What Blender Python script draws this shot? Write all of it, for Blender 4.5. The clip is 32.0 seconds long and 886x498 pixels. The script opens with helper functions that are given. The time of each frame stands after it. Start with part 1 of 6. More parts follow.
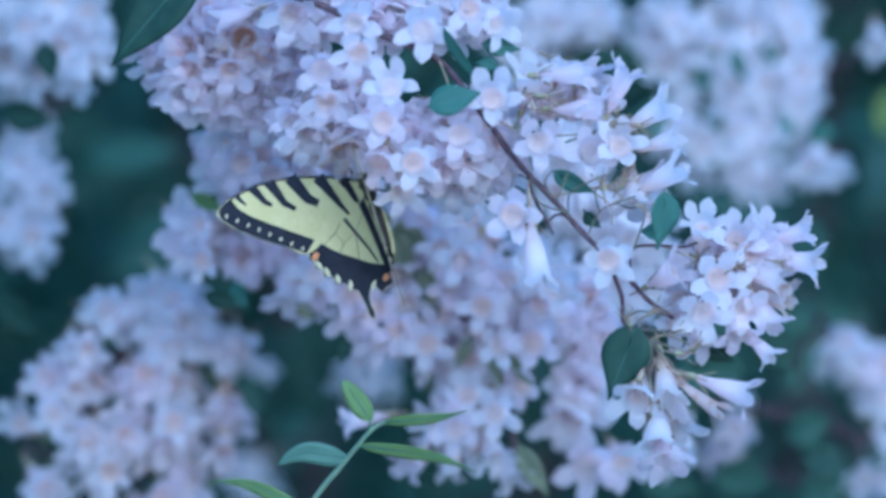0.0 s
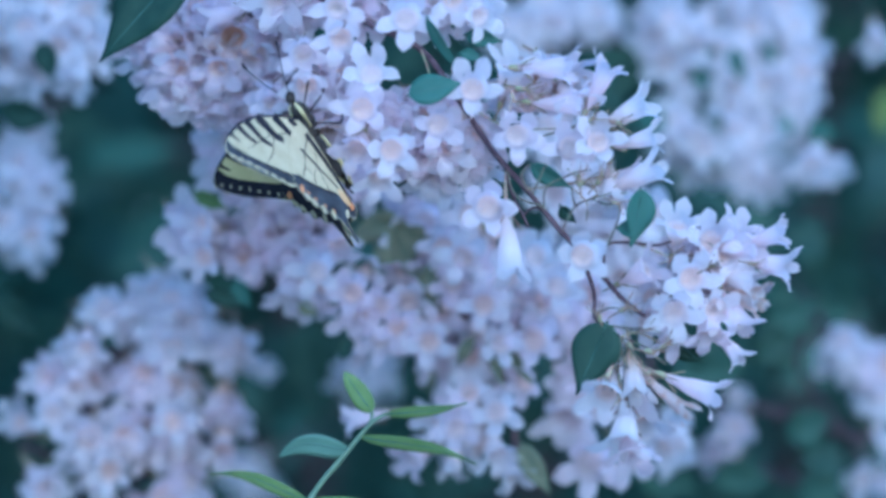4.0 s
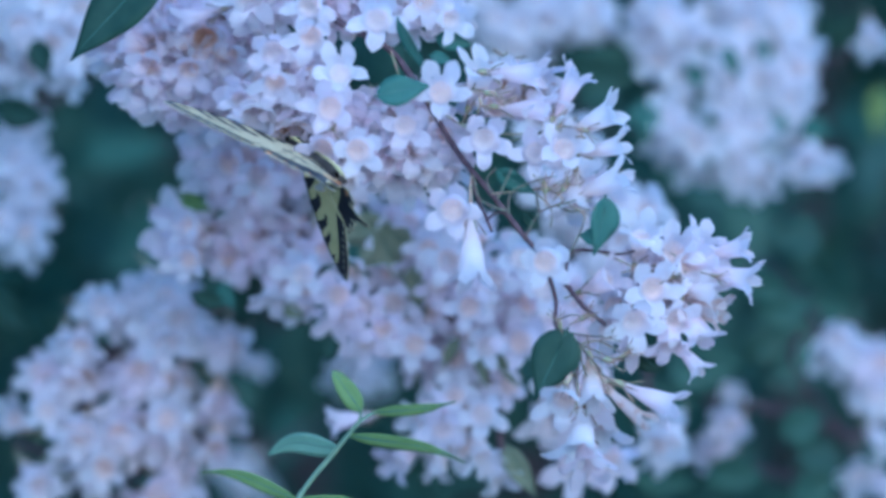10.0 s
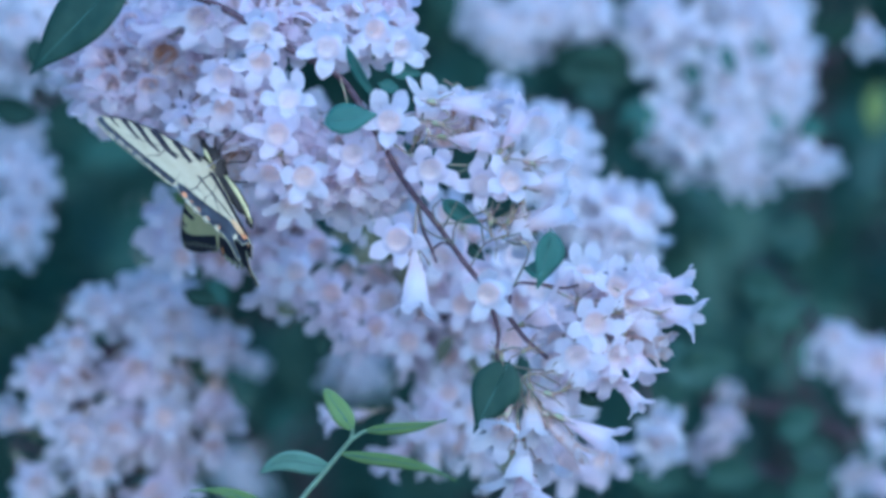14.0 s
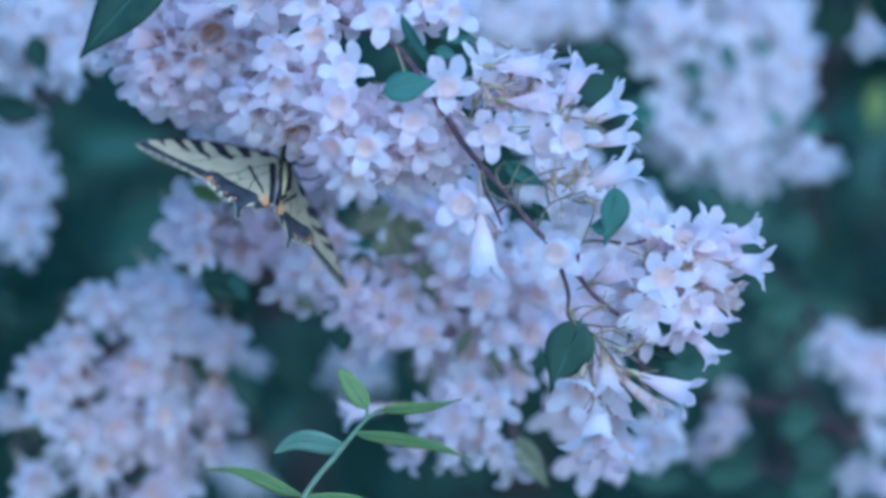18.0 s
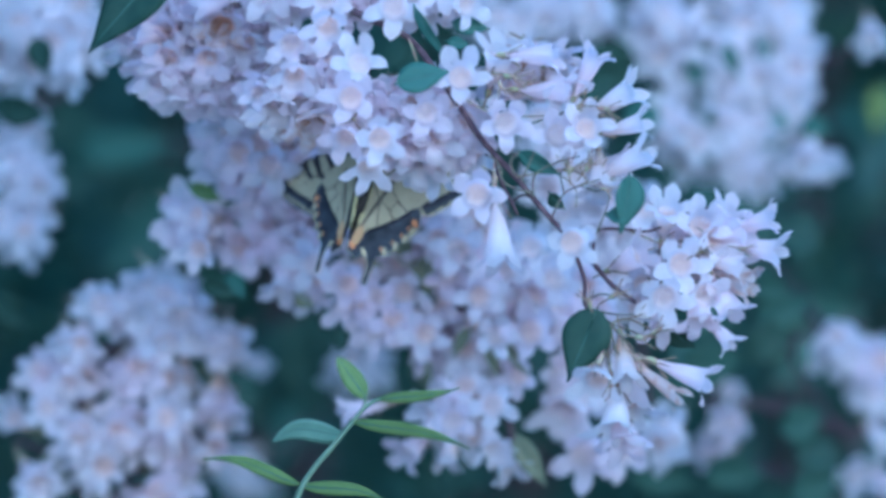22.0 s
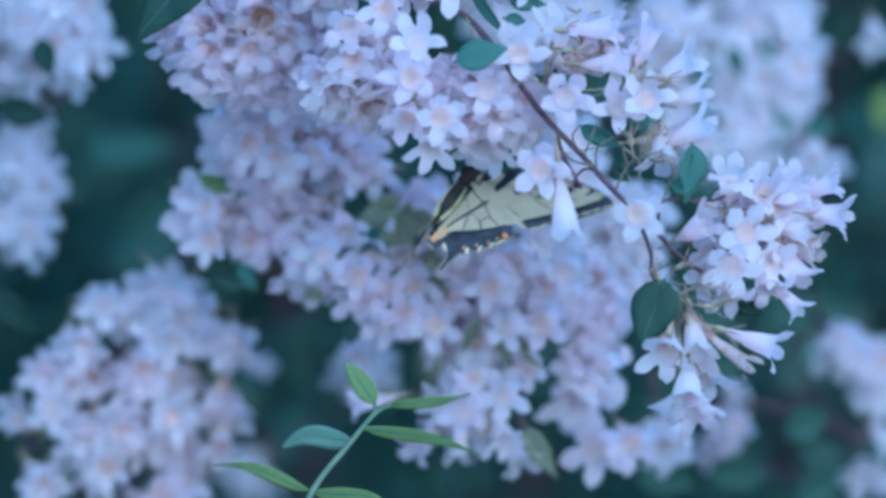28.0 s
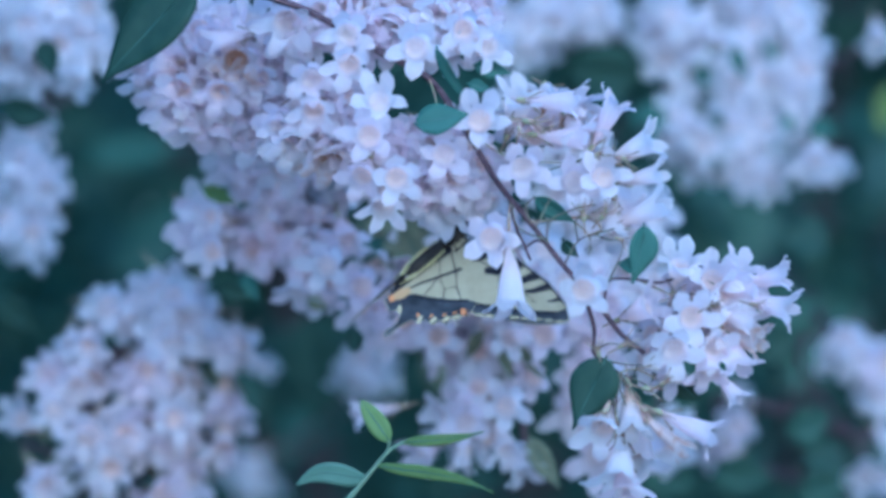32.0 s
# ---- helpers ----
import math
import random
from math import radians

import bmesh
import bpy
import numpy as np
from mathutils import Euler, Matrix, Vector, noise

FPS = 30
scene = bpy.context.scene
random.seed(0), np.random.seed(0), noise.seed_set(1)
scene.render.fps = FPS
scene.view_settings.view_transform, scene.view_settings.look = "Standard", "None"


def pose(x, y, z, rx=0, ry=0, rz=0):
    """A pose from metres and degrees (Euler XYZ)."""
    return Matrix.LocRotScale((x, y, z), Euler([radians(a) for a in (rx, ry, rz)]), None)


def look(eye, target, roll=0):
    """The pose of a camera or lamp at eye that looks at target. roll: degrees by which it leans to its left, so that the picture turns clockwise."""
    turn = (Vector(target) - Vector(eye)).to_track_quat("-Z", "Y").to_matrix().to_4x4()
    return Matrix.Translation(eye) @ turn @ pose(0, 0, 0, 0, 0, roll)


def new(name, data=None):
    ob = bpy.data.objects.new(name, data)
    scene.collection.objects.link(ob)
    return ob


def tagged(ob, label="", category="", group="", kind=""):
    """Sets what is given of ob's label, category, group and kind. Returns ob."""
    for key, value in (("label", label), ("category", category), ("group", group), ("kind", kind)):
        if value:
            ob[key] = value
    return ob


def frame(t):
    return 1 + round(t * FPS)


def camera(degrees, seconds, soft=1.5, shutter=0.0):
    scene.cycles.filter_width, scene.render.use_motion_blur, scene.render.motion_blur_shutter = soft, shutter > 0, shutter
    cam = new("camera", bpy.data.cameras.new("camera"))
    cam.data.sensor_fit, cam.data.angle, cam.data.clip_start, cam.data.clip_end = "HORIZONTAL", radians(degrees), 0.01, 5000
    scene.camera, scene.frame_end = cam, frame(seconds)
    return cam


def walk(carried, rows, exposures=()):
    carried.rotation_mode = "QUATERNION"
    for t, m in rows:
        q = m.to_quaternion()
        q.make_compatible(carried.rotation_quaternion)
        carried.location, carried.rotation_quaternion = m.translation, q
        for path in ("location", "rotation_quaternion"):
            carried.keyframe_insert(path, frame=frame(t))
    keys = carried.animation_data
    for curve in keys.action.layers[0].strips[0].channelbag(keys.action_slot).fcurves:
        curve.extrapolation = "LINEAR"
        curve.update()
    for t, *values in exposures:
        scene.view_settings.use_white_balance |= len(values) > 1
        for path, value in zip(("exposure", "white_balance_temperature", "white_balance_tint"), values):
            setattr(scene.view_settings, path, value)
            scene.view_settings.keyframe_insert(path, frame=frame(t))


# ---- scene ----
cam = camera(10.0, 32.0, soft=3.6)
cam.data.dof.use_dof = True
cam.data.dof.focus_distance = 1.6
cam.data.dof.aperture_fstop = 4.8
ZC = 1.30          # height of the lens above the ground
walk(cam, [(0, pose(0, 0, ZC, 90.0390, 0, 0.0656)), (1, pose(0, 0, ZC, 90.0352, 0, 0.0629)), (2, pose(0, 0, ZC, 90.0294, 0, 0.0569)), (3, pose(0, 0, ZC, 90.0318, 0, 0.0564)), (4.5, pose(0, 0, ZC, 90.0259, 0, 0.0524)), (6, pose(0, 0, ZC, 90.0192, 0, 0.0443)), (7, pose(0, 0, ZC, 90.0173, 0, 0.0354)), (8, pose(0, 0, ZC, 90.0115, 0, 0.0178)), (9, pose(0, 0, ZC, 90.0038, 0, 0.0041)), (10, pose(0, 0, ZC, 90.0000, 0, -0.0097)), (11, pose(0, 0, ZC, 89.9921, 0, -0.0311)), (12, pose(0, 0, ZC, 89.9861, 0, -0.0505)), (13, pose(0, 0, ZC, 89.9840, 0, -0.0543)), (14, pose(0, 0, ZC, 89.9850, 0, -0.0462)), (15.5, pose(0, 0, ZC, 89.9770, 0, -0.0357)), (17, pose(0, 0, ZC, 89.9680, 0, -0.0340)), (18, pose(0, 0, ZC, 89.9625, 0, -0.0409)), (19, pose(0, 0, ZC, 89.9625, 0, -0.0428)), (20, pose(0, 0, ZC, 89.9685, 0, -0.0311)), (21, pose(0, 0, ZC, 89.9725, 0, -0.0231)), (22, pose(0, 0, ZC, 89.9763, 0, -0.0134)), (23, pose(0, 0, ZC, 89.9840, 0, -0.0037)), (24, pose(0, 0, ZC, 89.9899, 0, 0.0081)), (25, pose(0, 0, ZC, 89.9949, 0, 0.0174)), (26.5, pose(0, 0, ZC, 89.9950, 0, 0.0263)), (28, pose(0, 0, ZC, 89.9901, 0, 0.0345)), (29, pose(0, 0, ZC, 89.9841, 0, 0.0395)), (30, pose(0, 0, ZC, 89.9840, 0, 0.0513)), (31, pose(0, 0, ZC, 89.9958, 0, 0.0630)), (32, pose(0, 0, ZC, 90.0030, 0, 0.0691))],
     exposures=[(0.0, 1.17, 3905, 3), (32.0, 1.17, 3905, 3)])

# ---- light: open shade under a bright sky ----
world = bpy.data.worlds.new("sky")
scene.world = world
world.use_nodes = True
wn, wl = world.node_tree.nodes, world.node_tree.links
sky = wn.new("ShaderNodeTexSky")
sky.sky_type = 'NISHITA'
sky.sun_disc = False
sky.sun_elevation = radians(20)
sky.sun_rotation = radians(150)
wl.new(sky.outputs[0], wn["Background"].inputs[0])
wn["Background"].inputs[1].default_value = 0.122
sun_data = bpy.data.lights.new("sun", 'SUN')
sun_data.energy = 1.9
sun_data.angle = radians(110)
sun_data.color = (1.0, 0.96, 0.9)
sun = new("sun", sun_data)
sun.matrix_world = look((0.9, -3.0, 1.75), (0, 1.6, 1.2))


# ---- materials ----
def mat(name, rough=0.6, spec=0.3):
    m = bpy.data.materials.new(name)
    m.use_nodes = True
    b = m.node_tree.nodes["Principled BSDF"]
    b.inputs["Roughness"].default_value = rough
    b.inputs["Specular IOR Level"].default_value = spec
    return m, m.node_tree.nodes, m.node_tree.links, b


def node(nodes, kind, **inputs):
    n = nodes.new(kind)
    for key, value in inputs.items():
        n.inputs[key.replace("_", " ")].default_value = value
    return n


def ramp(nodes, *stops):
    r = nodes.new("ShaderNodeValToRGB")
    e = r.color_ramp.elements
    while len(e) < len(stops):
        e.new(0.5)
    for el, (p, c) in zip(e, stops):
        el.position, el.color = p, (*c, 1)
    return r


def mixed(nodes, links, a, b, f, blend='MIX'):
    n = nodes.new("ShaderNodeMix")
    n.data_type, n.blend_type = 'RGBA', blend
    for sock, v in ((n.inputs[6], a), (n.inputs[7], b), (n.inputs[0], f)):
        if hasattr(v, "is_output"):
            links.new(v, sock)
        else:
            sock.default_value = (*v, 1) if isinstance(v, tuple) else v
    return n.outputs[2]


def bump(nodes, links, bsdf, height, strength=0.2, distance=0.0005):
    n = node(nodes, "ShaderNodeBump", Strength=strength, Distance=distance)
    links.new(height, n.inputs["Height"])
    links.new(n.outputs[0], bsdf.inputs["Normal"])


def thin(m, nodes, links, bsdf, colour, share):
    """Lets light pass through a petal or leaf."""
    tr = nodes.new("ShaderNodeBsdfTranslucent")
    if hasattr(colour, "is_output"):
        links.new(colour, tr.inputs[0])
    else:
        tr.inputs[0].default_value = (*colour, 1)
    mx = nodes.new("ShaderNodeMixShader")
    mx.inputs[0].default_value = share
    links.new(bsdf.outputs[0], mx.inputs[1])
    links.new(tr.outputs[0], mx.inputs[2])
    links.new(mx.outputs[0], nodes["Material Output"].inputs[0])


def petal_material(name, lobe, tube, blush=(0.88, 0.785, 0.745), aged=0.0):
    """White lobes that turn pink towards the base of the tube, with fine veins."""
    m, n, l, b = mat(name, 0.55, 0.25)
    tc = n.new("ShaderNodeTexCoord")
    sep = n.new("ShaderNodeSeparateXYZ")
    l.new(tc.outputs["Object"], sep.inputs[0])
    mr = node(n, "ShaderNodeMapRange", From_Min=0.002, From_Max=0.0135)
    l.new(sep.outputs[2], mr.inputs[0])
    side = n.new("ShaderNodeMath")
    side.operation = 'MULTIPLY_ADD'
    side.inputs[1].default_value = 55.0
    l.new(sep.outputs[1], side.inputs[0])
    l.new(mr.outputs[0], side.inputs[2])
    wav = node(n, "ShaderNodeTexNoise", Scale=380.0, Detail=2.0)
    l.new(tc.outputs["Object"], wav.inputs["Vector"])
    mixv = n.new("ShaderNodeMath")
    mixv.operation = 'MULTIPLY_ADD'
    mixv.inputs[1].default_value = 0.35
    l.new(wav.outputs[0], mixv.inputs[0])
    l.new(side.outputs[0], mixv.inputs[2])
    grad = ramp(n, (0.0, tube), (0.45, blush), (0.72, tuple(0.35 * a + 0.65 * c for a, c in zip(blush, lobe))), (0.98, lobe))
    l.new(mixv.outputs[0], grad.inputs[0])
    oi = n.new("ShaderNodeObjectInfo")
    tint = ramp(n, (0.0, (1.0, 0.985, 0.995)), (0.5, (1.0, 1.0, 1.0)), (1.0, (0.985, 0.965, 0.975)))
    l.new(oi.outputs["Random"], tint.inputs[0])
    col = mixed(n, l, grad.outputs[0], tint.outputs[0], 1.0, 'MULTIPLY')
    ns = node(n, "ShaderNodeTexNoise", Scale=420.0, Detail=3.0)
    l.new(tc.outputs["Object"], ns.inputs["Vector"])
    blot = ramp(n, (0.35, (1, 1, 1)), (0.75, (0.975, 0.955, 0.965)))
    l.new(ns.outputs[0], blot.inputs[0])
    col = mixed(n, l, col, blot.outputs[0], 1.0, 'MULTIPLY')
    if aged:
        n2 = node(n, "ShaderNodeTexNoise", Scale=260.0, Detail=2.0)
        l.new(tc.outputs["Object"], n2.inputs["Vector"])
        r2 = ramp(n, (0.45, (0, 0, 0)), (0.62, (aged, aged, aged)))
        l.new(n2.outputs[0], r2.inputs[0])
        col = mixed(n, l, col, (0.5, 0.25, 0.1), r2.outputs[0])
    l.new(col, b.inputs["Base Color"])
    wave = node(n, "ShaderNodeTexNoise", Scale=900.0, Detail=2.0)
    l.new(tc.outputs["Object"], wave.inputs["Vector"])
    bump(n, l, b, wave.outputs[0], 0.25, 0.0002)
    thin(m, n, l, b, col, 0.74)
    return m


def leaf_material(name, dark, light, gloss=0.6, share=0.2):
    m, n, l, b = mat(name, gloss, 0.2)
    tc = n.new("ShaderNodeTexCoord")
    ns = node(n, "ShaderNodeTexNoise", Scale=130.0, Detail=4.0)
    l.new(tc.outputs["Object"], ns.inputs["Vector"])
    r = ramp(n, (0.3, dark), (0.75, light))
    l.new(ns.outputs[0], r.inputs[0])
    geo = n.new("ShaderNodeNewGeometry")
    var = ramp(n, (0.0, (0.7, 0.8, 0.85)), (1.0, (1.15, 1.1, 0.95)))
    l.new(geo.outputs["Random Per Island"], var.inputs[0])
    col = mixed(n, l, r.outputs[0], var.outputs[0], 1.0, 'MULTIPLY')
    l.new(col, b.inputs["Base Color"])
    fine = node(n, "ShaderNodeTexNoise", Scale=700.0, Detail=2.0)
    l.new(tc.outputs["Object"], fine.inputs["Vector"])
    bump(n, l, b, fine.outputs[0], 0.3, 0.0003)
    thin(m, n, l, b, col, share)
    return m


def mottled(name, a, b_, scale, rough=0.6, spec=0.3, relief=0.3, distance=0.0004):
    m, n, l, b = mat(name, rough, spec)
    tc = n.new("ShaderNodeTexCoord")
    ns = node(n, "ShaderNodeTexNoise", Scale=scale, Detail=5.0)
    l.new(tc.outputs["Object"], ns.inputs["Vector"])
    r = ramp(n, (0.3, a), (0.7, b_))
    l.new(ns.outputs[0], r.inputs[0])
    l.new(r.outputs[0], b.inputs["Base Color"])
    bump(n, l, b, ns.outputs[0], relief, distance)
    return m


PETAL = petal_material("petal_white", (0.90, 0.868, 0.882), (0.868, 0.812, 0.832))
PETAL_PINK = petal_material("petal_pink", (0.90, 0.832, 0.870), (0.875, 0.797, 0.832), (0.88, 0.785, 0.79))
# less pink, mostly for far branches: their cool skylight and haze as petal colour
PETAL_PALE = petal_material("petal_pale", (0.89, 0.876, 0.886), (0.868, 0.832, 0.846), (0.87, 0.83, 0.82))
PETAL_PEACH = petal_material("petal_peach", (0.86, 0.83, 0.83), (0.84, 0.66, 0.52), (0.86, 0.72, 0.60))
PETAL_OLD = petal_material("petal_old", (0.78, 0.72, 0.70), (0.74, 0.60, 0.55), aged=0.45)


def throat_material(name, patch_colour, rim):
    """A nectar patch that fades into the petals' white towards the mouth."""
    m, n, l, b = mat(name, 0.6, 0.2)
    tc = n.new("ShaderNodeTexCoord")
    sep = n.new("ShaderNodeSeparateXYZ")
    l.new(tc.outputs["Object"], sep.inputs[0])
    ns = node(n, "ShaderNodeTexNoise", Scale=700.0, Detail=2.0)
    l.new(tc.outputs["Object"], ns.inputs["Vector"])
    ad = n.new("ShaderNodeMath")
    ad.operation = 'MULTIPLY_ADD'
    ad.inputs[1].default_value = 0.0022
    l.new(ns.outputs[0], ad.inputs[0])
    l.new(sep.outputs[2], ad.inputs[2])
    mr = node(n, "ShaderNodeMapRange", From_Min=0.0076, From_Max=0.0116)
    l.new(ad.outputs[0], mr.inputs[0])
    r = ramp(n, (0.0, patch_colour), (0.5, tuple(0.65 * a + 0.35 * c for a, c in zip(patch_colour, rim))), (1.0, rim))
    l.new(mr.outputs[0], r.inputs[0])
    l.new(r.outputs[0], b.inputs["Base Color"])
    thin(m, n, l, b, r.outputs[0], 0.65)
    return m


THROAT = throat_material("throat_orange", (0.88, 0.70, 0.59), (0.90, 0.825, 0.85))
THROAT_PALE = throat_material("throat_pale", (0.88, 0.76, 0.70), (0.90, 0.84, 0.865))
THROAT_OLD = throat_material("throat_brown", (0.52, 0.28, 0.13), (0.74, 0.60, 0.52))
CALYX = mottled("calyx_red_green", (0.30, 0.15, 0.14), (0.26, 0.28, 0.15), 600.0, 0.6)
TWIG = mottled("twig_bark", (0.045, 0.028, 0.035), (0.105, 0.068, 0.075), 350.0, 0.75, 0.2, 0.6)
STALK = mottled("stalk_red_green", (0.10, 0.055, 0.06), (0.12, 0.14, 0.08), 500.0, 0.6)
GREEN_STEM = mottled("green_stem", (0.10, 0.14, 0.085), (0.14, 0.19, 0.115), 300.0, 0.6)
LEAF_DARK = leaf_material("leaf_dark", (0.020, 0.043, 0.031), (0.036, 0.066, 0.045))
LEAF_TEAL = leaf_material("leaf_teal", (0.050, 0.110, 0.090), (0.075, 0.145, 0.118))
LEAF_FRESH = leaf_material("leaf_fresh", (0.155, 0.225, 0.075), (0.21, 0.285, 0.100), 0.5, 0.4)
LEAF_PALE = leaf_material("leaf_pale", (0.125, 0.20, 0.155), (0.17, 0.26, 0.20), 0.45, 0.35)
LEAF_OLIVE = leaf_material("leaf_olive", (0.22, 0.235, 0.15), (0.32, 0.32, 0.22), 0.6, 0.4)
LEAF_YELLOW = leaf_material("leaf_yellow", (0.24, 0.30, 0.07), (0.34, 0.39, 0.11), 0.5, 0.3)
# a darker leaf copy: the depth of the shrub's shade is in its colour
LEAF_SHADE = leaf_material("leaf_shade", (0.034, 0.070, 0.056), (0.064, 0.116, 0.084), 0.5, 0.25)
MIDRIB = mottled("leaf_midrib", (0.045, 0.09, 0.07), (0.075, 0.13, 0.10), 300.0, 0.5)
# unseen ground, kept pale so it bounces light up into the flowers
EARTH = mottled("bounce_soil", (0.13, 0.12, 0.10), (0.24, 0.22, 0.19), 12.0, 0.95, 0.1, 0.8, 0.02)
# shade between the shrubs is put into this dark green
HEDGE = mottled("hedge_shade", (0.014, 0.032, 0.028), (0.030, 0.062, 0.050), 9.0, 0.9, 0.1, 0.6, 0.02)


# ---- mesh helpers ----
def mesh_of(name, verts, faces, material, smooth=True):
    me = bpy.data.meshes.new(name)
    me.from_pydata([tuple(v) for v in verts], [], faces)
    if smooth:
        me.polygons.foreach_set("use_smooth", [True] * len(me.polygons))
    me.materials.append(material)
    me.update()
    return me


def part(name, me, parent, m=None, label=""):
    ob = new(name, me)
    ob.parent = parent
    if m is not None:
        ob.matrix_basis = m
    if label:
        ob["label"] = label
    return ob


def tube(points, radii, material, name="stem", sides=8):
    """A round, tapered stem along points."""
    pts = [Vector(p) for p in points]
    verts, faces = [], []
    side = Vector((0, 1, 0))
    for i, p in enumerate(pts):
        d = (pts[min(i + 1, len(pts) - 1)] - pts[max(i - 1, 0)]).normalized()
        a = side.cross(d)
        if a.length < 1e-4:
            a = Vector((1, 0, 0)).cross(d)
        a.normalize()
        b = d.cross(a)
        for k in range(sides):
            w = math.tau * k / sides
            verts.append(p + (a * math.cos(w) + b * math.sin(w)) * radii[i])
        if i:
            for k in range(sides):
                j = (k + 1) % sides
                faces.append(((i - 1) * sides + k, (i - 1) * sides + j, i * sides + j, i * sides + k))
    faces.append(tuple(range(sides))[::-1])
    faces.append(tuple(len(verts) - sides + k for k in range(sides)))
    return mesh_of(name, verts, faces, material)


def curve_points(points, steps=6, wobble=0.0, rnd=random):
    """Points of a smooth line through points."""
    p = [Vector(q) for q in points]
    out = []
    for i in range(len(p) - 1):
        a, b, c, d = p[max(i - 1, 0)], p[i], p[i + 1], p[min(i + 2, len(p) - 1)]
        for s in range(steps):
            t = s / steps
            q = 0.5 * (2 * b + (c - a) * t + (2 * a - 5 * b + 4 * c - d) * t * t + (3 * b - a - 3 * c + d) * t ** 3)
            out.append(q + Vector([rnd.uniform(-wobble, wobble) for _ in range(3)]))
    out.append(p[-1])
    return out


def taper(n, a, b, knots=0.0, rnd=random):
    return [(a + (b - a) * i / (n - 1)) * (1 + knots * rnd.random()) for i in range(n)]


def facing(x, y, z, axis, spin=0.0, size=1.0):
    """A pose with its own z along axis."""
    q = Vector(axis).normalized().to_track_quat('Z', 'Y')
    return Matrix.Translation((x, y, z)) @ q.to_matrix().to_4x4() @ Matrix.Rotation(spin, 4, 'Z') @ Matrix.Scale(size, 4)


# ---- one flower of the shrub: a bell with five lobes, a throat and a calyx ----
BELL = [(0.0, 0.0010), (0.0020, 0.0013), (0.0040, 0.0021), (0.0062, 0.0029), (0.0085, 0.0034), (0.0106, 0.0037), (0.0124, 0.0042)]


def corolla_mesh(rnd, material, flare=1.0, lobe_len=1.0, seg=8, mouth=1.0, length_=1.0):
    """A deep bell; its two upper lobes stand up side by side, the three lower ones curl back."""
    n = 5 * seg
    rings = [(z, r if z < 0.003 else r * mouth) for z, r in BELL]
    verts, faces = [], []
    for z, r in rings:
        for k in range(n):
            w = math.tau * k / n
            u = ((k % seg) + 0.5) / seg * 2 - 1
            flute = 1 + 0.09 * (1 - u * u) * (z / 0.013)
            verts.append((r * flute * math.cos(w), r * flute * math.sin(w), z))
    rim, top = rings[-1][1], rings[-1][0]
    # the lobes: lengths, widths and how far each one bends outwards (radians from the axis)
    long_ = [rnd.uniform(0.85, 1.05) if i < 2 else rnd.uniform(0.9, 1.2) for i in range(5)]
    wide = [rnd.uniform(0.92, 1.16) if i < 2 else rnd.uniform(0.8, 1.05) for i in range(5)]
    bend = [flare * (rnd.uniform(0.95, 1.45) if i < 2 else rnd.uniform(1.3, 2.1)) for i in range(5)]
    twist = [(0.10 if i == 0 else -0.10 if i == 1 else 0.0) + rnd.uniform(-0.1, 0.1) for i in range(5)]
    cup = [rnd.uniform(-0.5, 0.9) for _ in range(5)]
    roll = [rnd.uniform(-0.5, 0.5) for _ in range(5)]
    steps = (0.16, 0.34, 0.52, 0.70, 0.86, 1.0)
    half_base = rim * math.sin(math.pi / 5) * 1.04
    path = []
    for lobe in range(5):
        r, z, s0, row = rim, top, 0.0, []
        for s in steps:
            th = 0.55 + (bend[lobe] - 0.55) * (0.5 * (s + s0)) ** 0.8
            d = (s - s0) * 0.0053 * long_[lobe] * lobe_len
            r, z, s0 = r + d * math.sin(th), z + d * math.cos(th), s
            row.append((r, z, th))
        path.append(row)
    for i, s in enumerate(steps):
        for k in range(n):
            lobe = k // seg
            u = (k % seg) / (seg - 1) * 2 - 1
            half = half_base * wide[lobe] * (0.95 + 0.10 * math.sin(min(1.0, s / 0.5) * math.pi / 2)) * (1.0 if s < 0.4 else max(0.07, 1 - ((s - 0.4) / 0.62) ** 2.0) ** 0.55)
            mid = math.tau * (lobe + 0.5 - 0.5 / seg) / 5 + twist[lobe] * s
            r, z, th = path[lobe][i]
            back = 0.0007 * u * u * s + (0.0005 * (1 - min(1, abs(u) * 2.2)) if i == 5 else 0.0)
            r -= back * math.sin(th)
            z += 0.0011 * cup[lobe] * u * u * s + 0.0009 * roll[lobe] * u * s + 0.0003 * math.sin(7 * u + lobe * 2 + 5 * s) * s - back * math.cos(th)
            across = u * half
            verts.append((r * math.cos(mid) - across * math.sin(mid), r * math.sin(mid) + across * math.cos(mid), z))
    rows = len(rings) + 6
    for i in range(rows - 1):
        for k in range(n):
            if i >= len(rings) - 1 and k % seg == seg - 1:
                continue
            j = (k + 1) % n
            faces.append((i * n + k, i * n + j, (i + 1) * n + j, (i + 1) * n + k))
    crook = rnd.uniform(-0.3, 0.3)
    verts = [(x + crook * 9.0 * z * z, y + 5.0 * z * z, z * length_) for x, y, z in verts]
    return mesh_of("corolla", verts, faces, material)


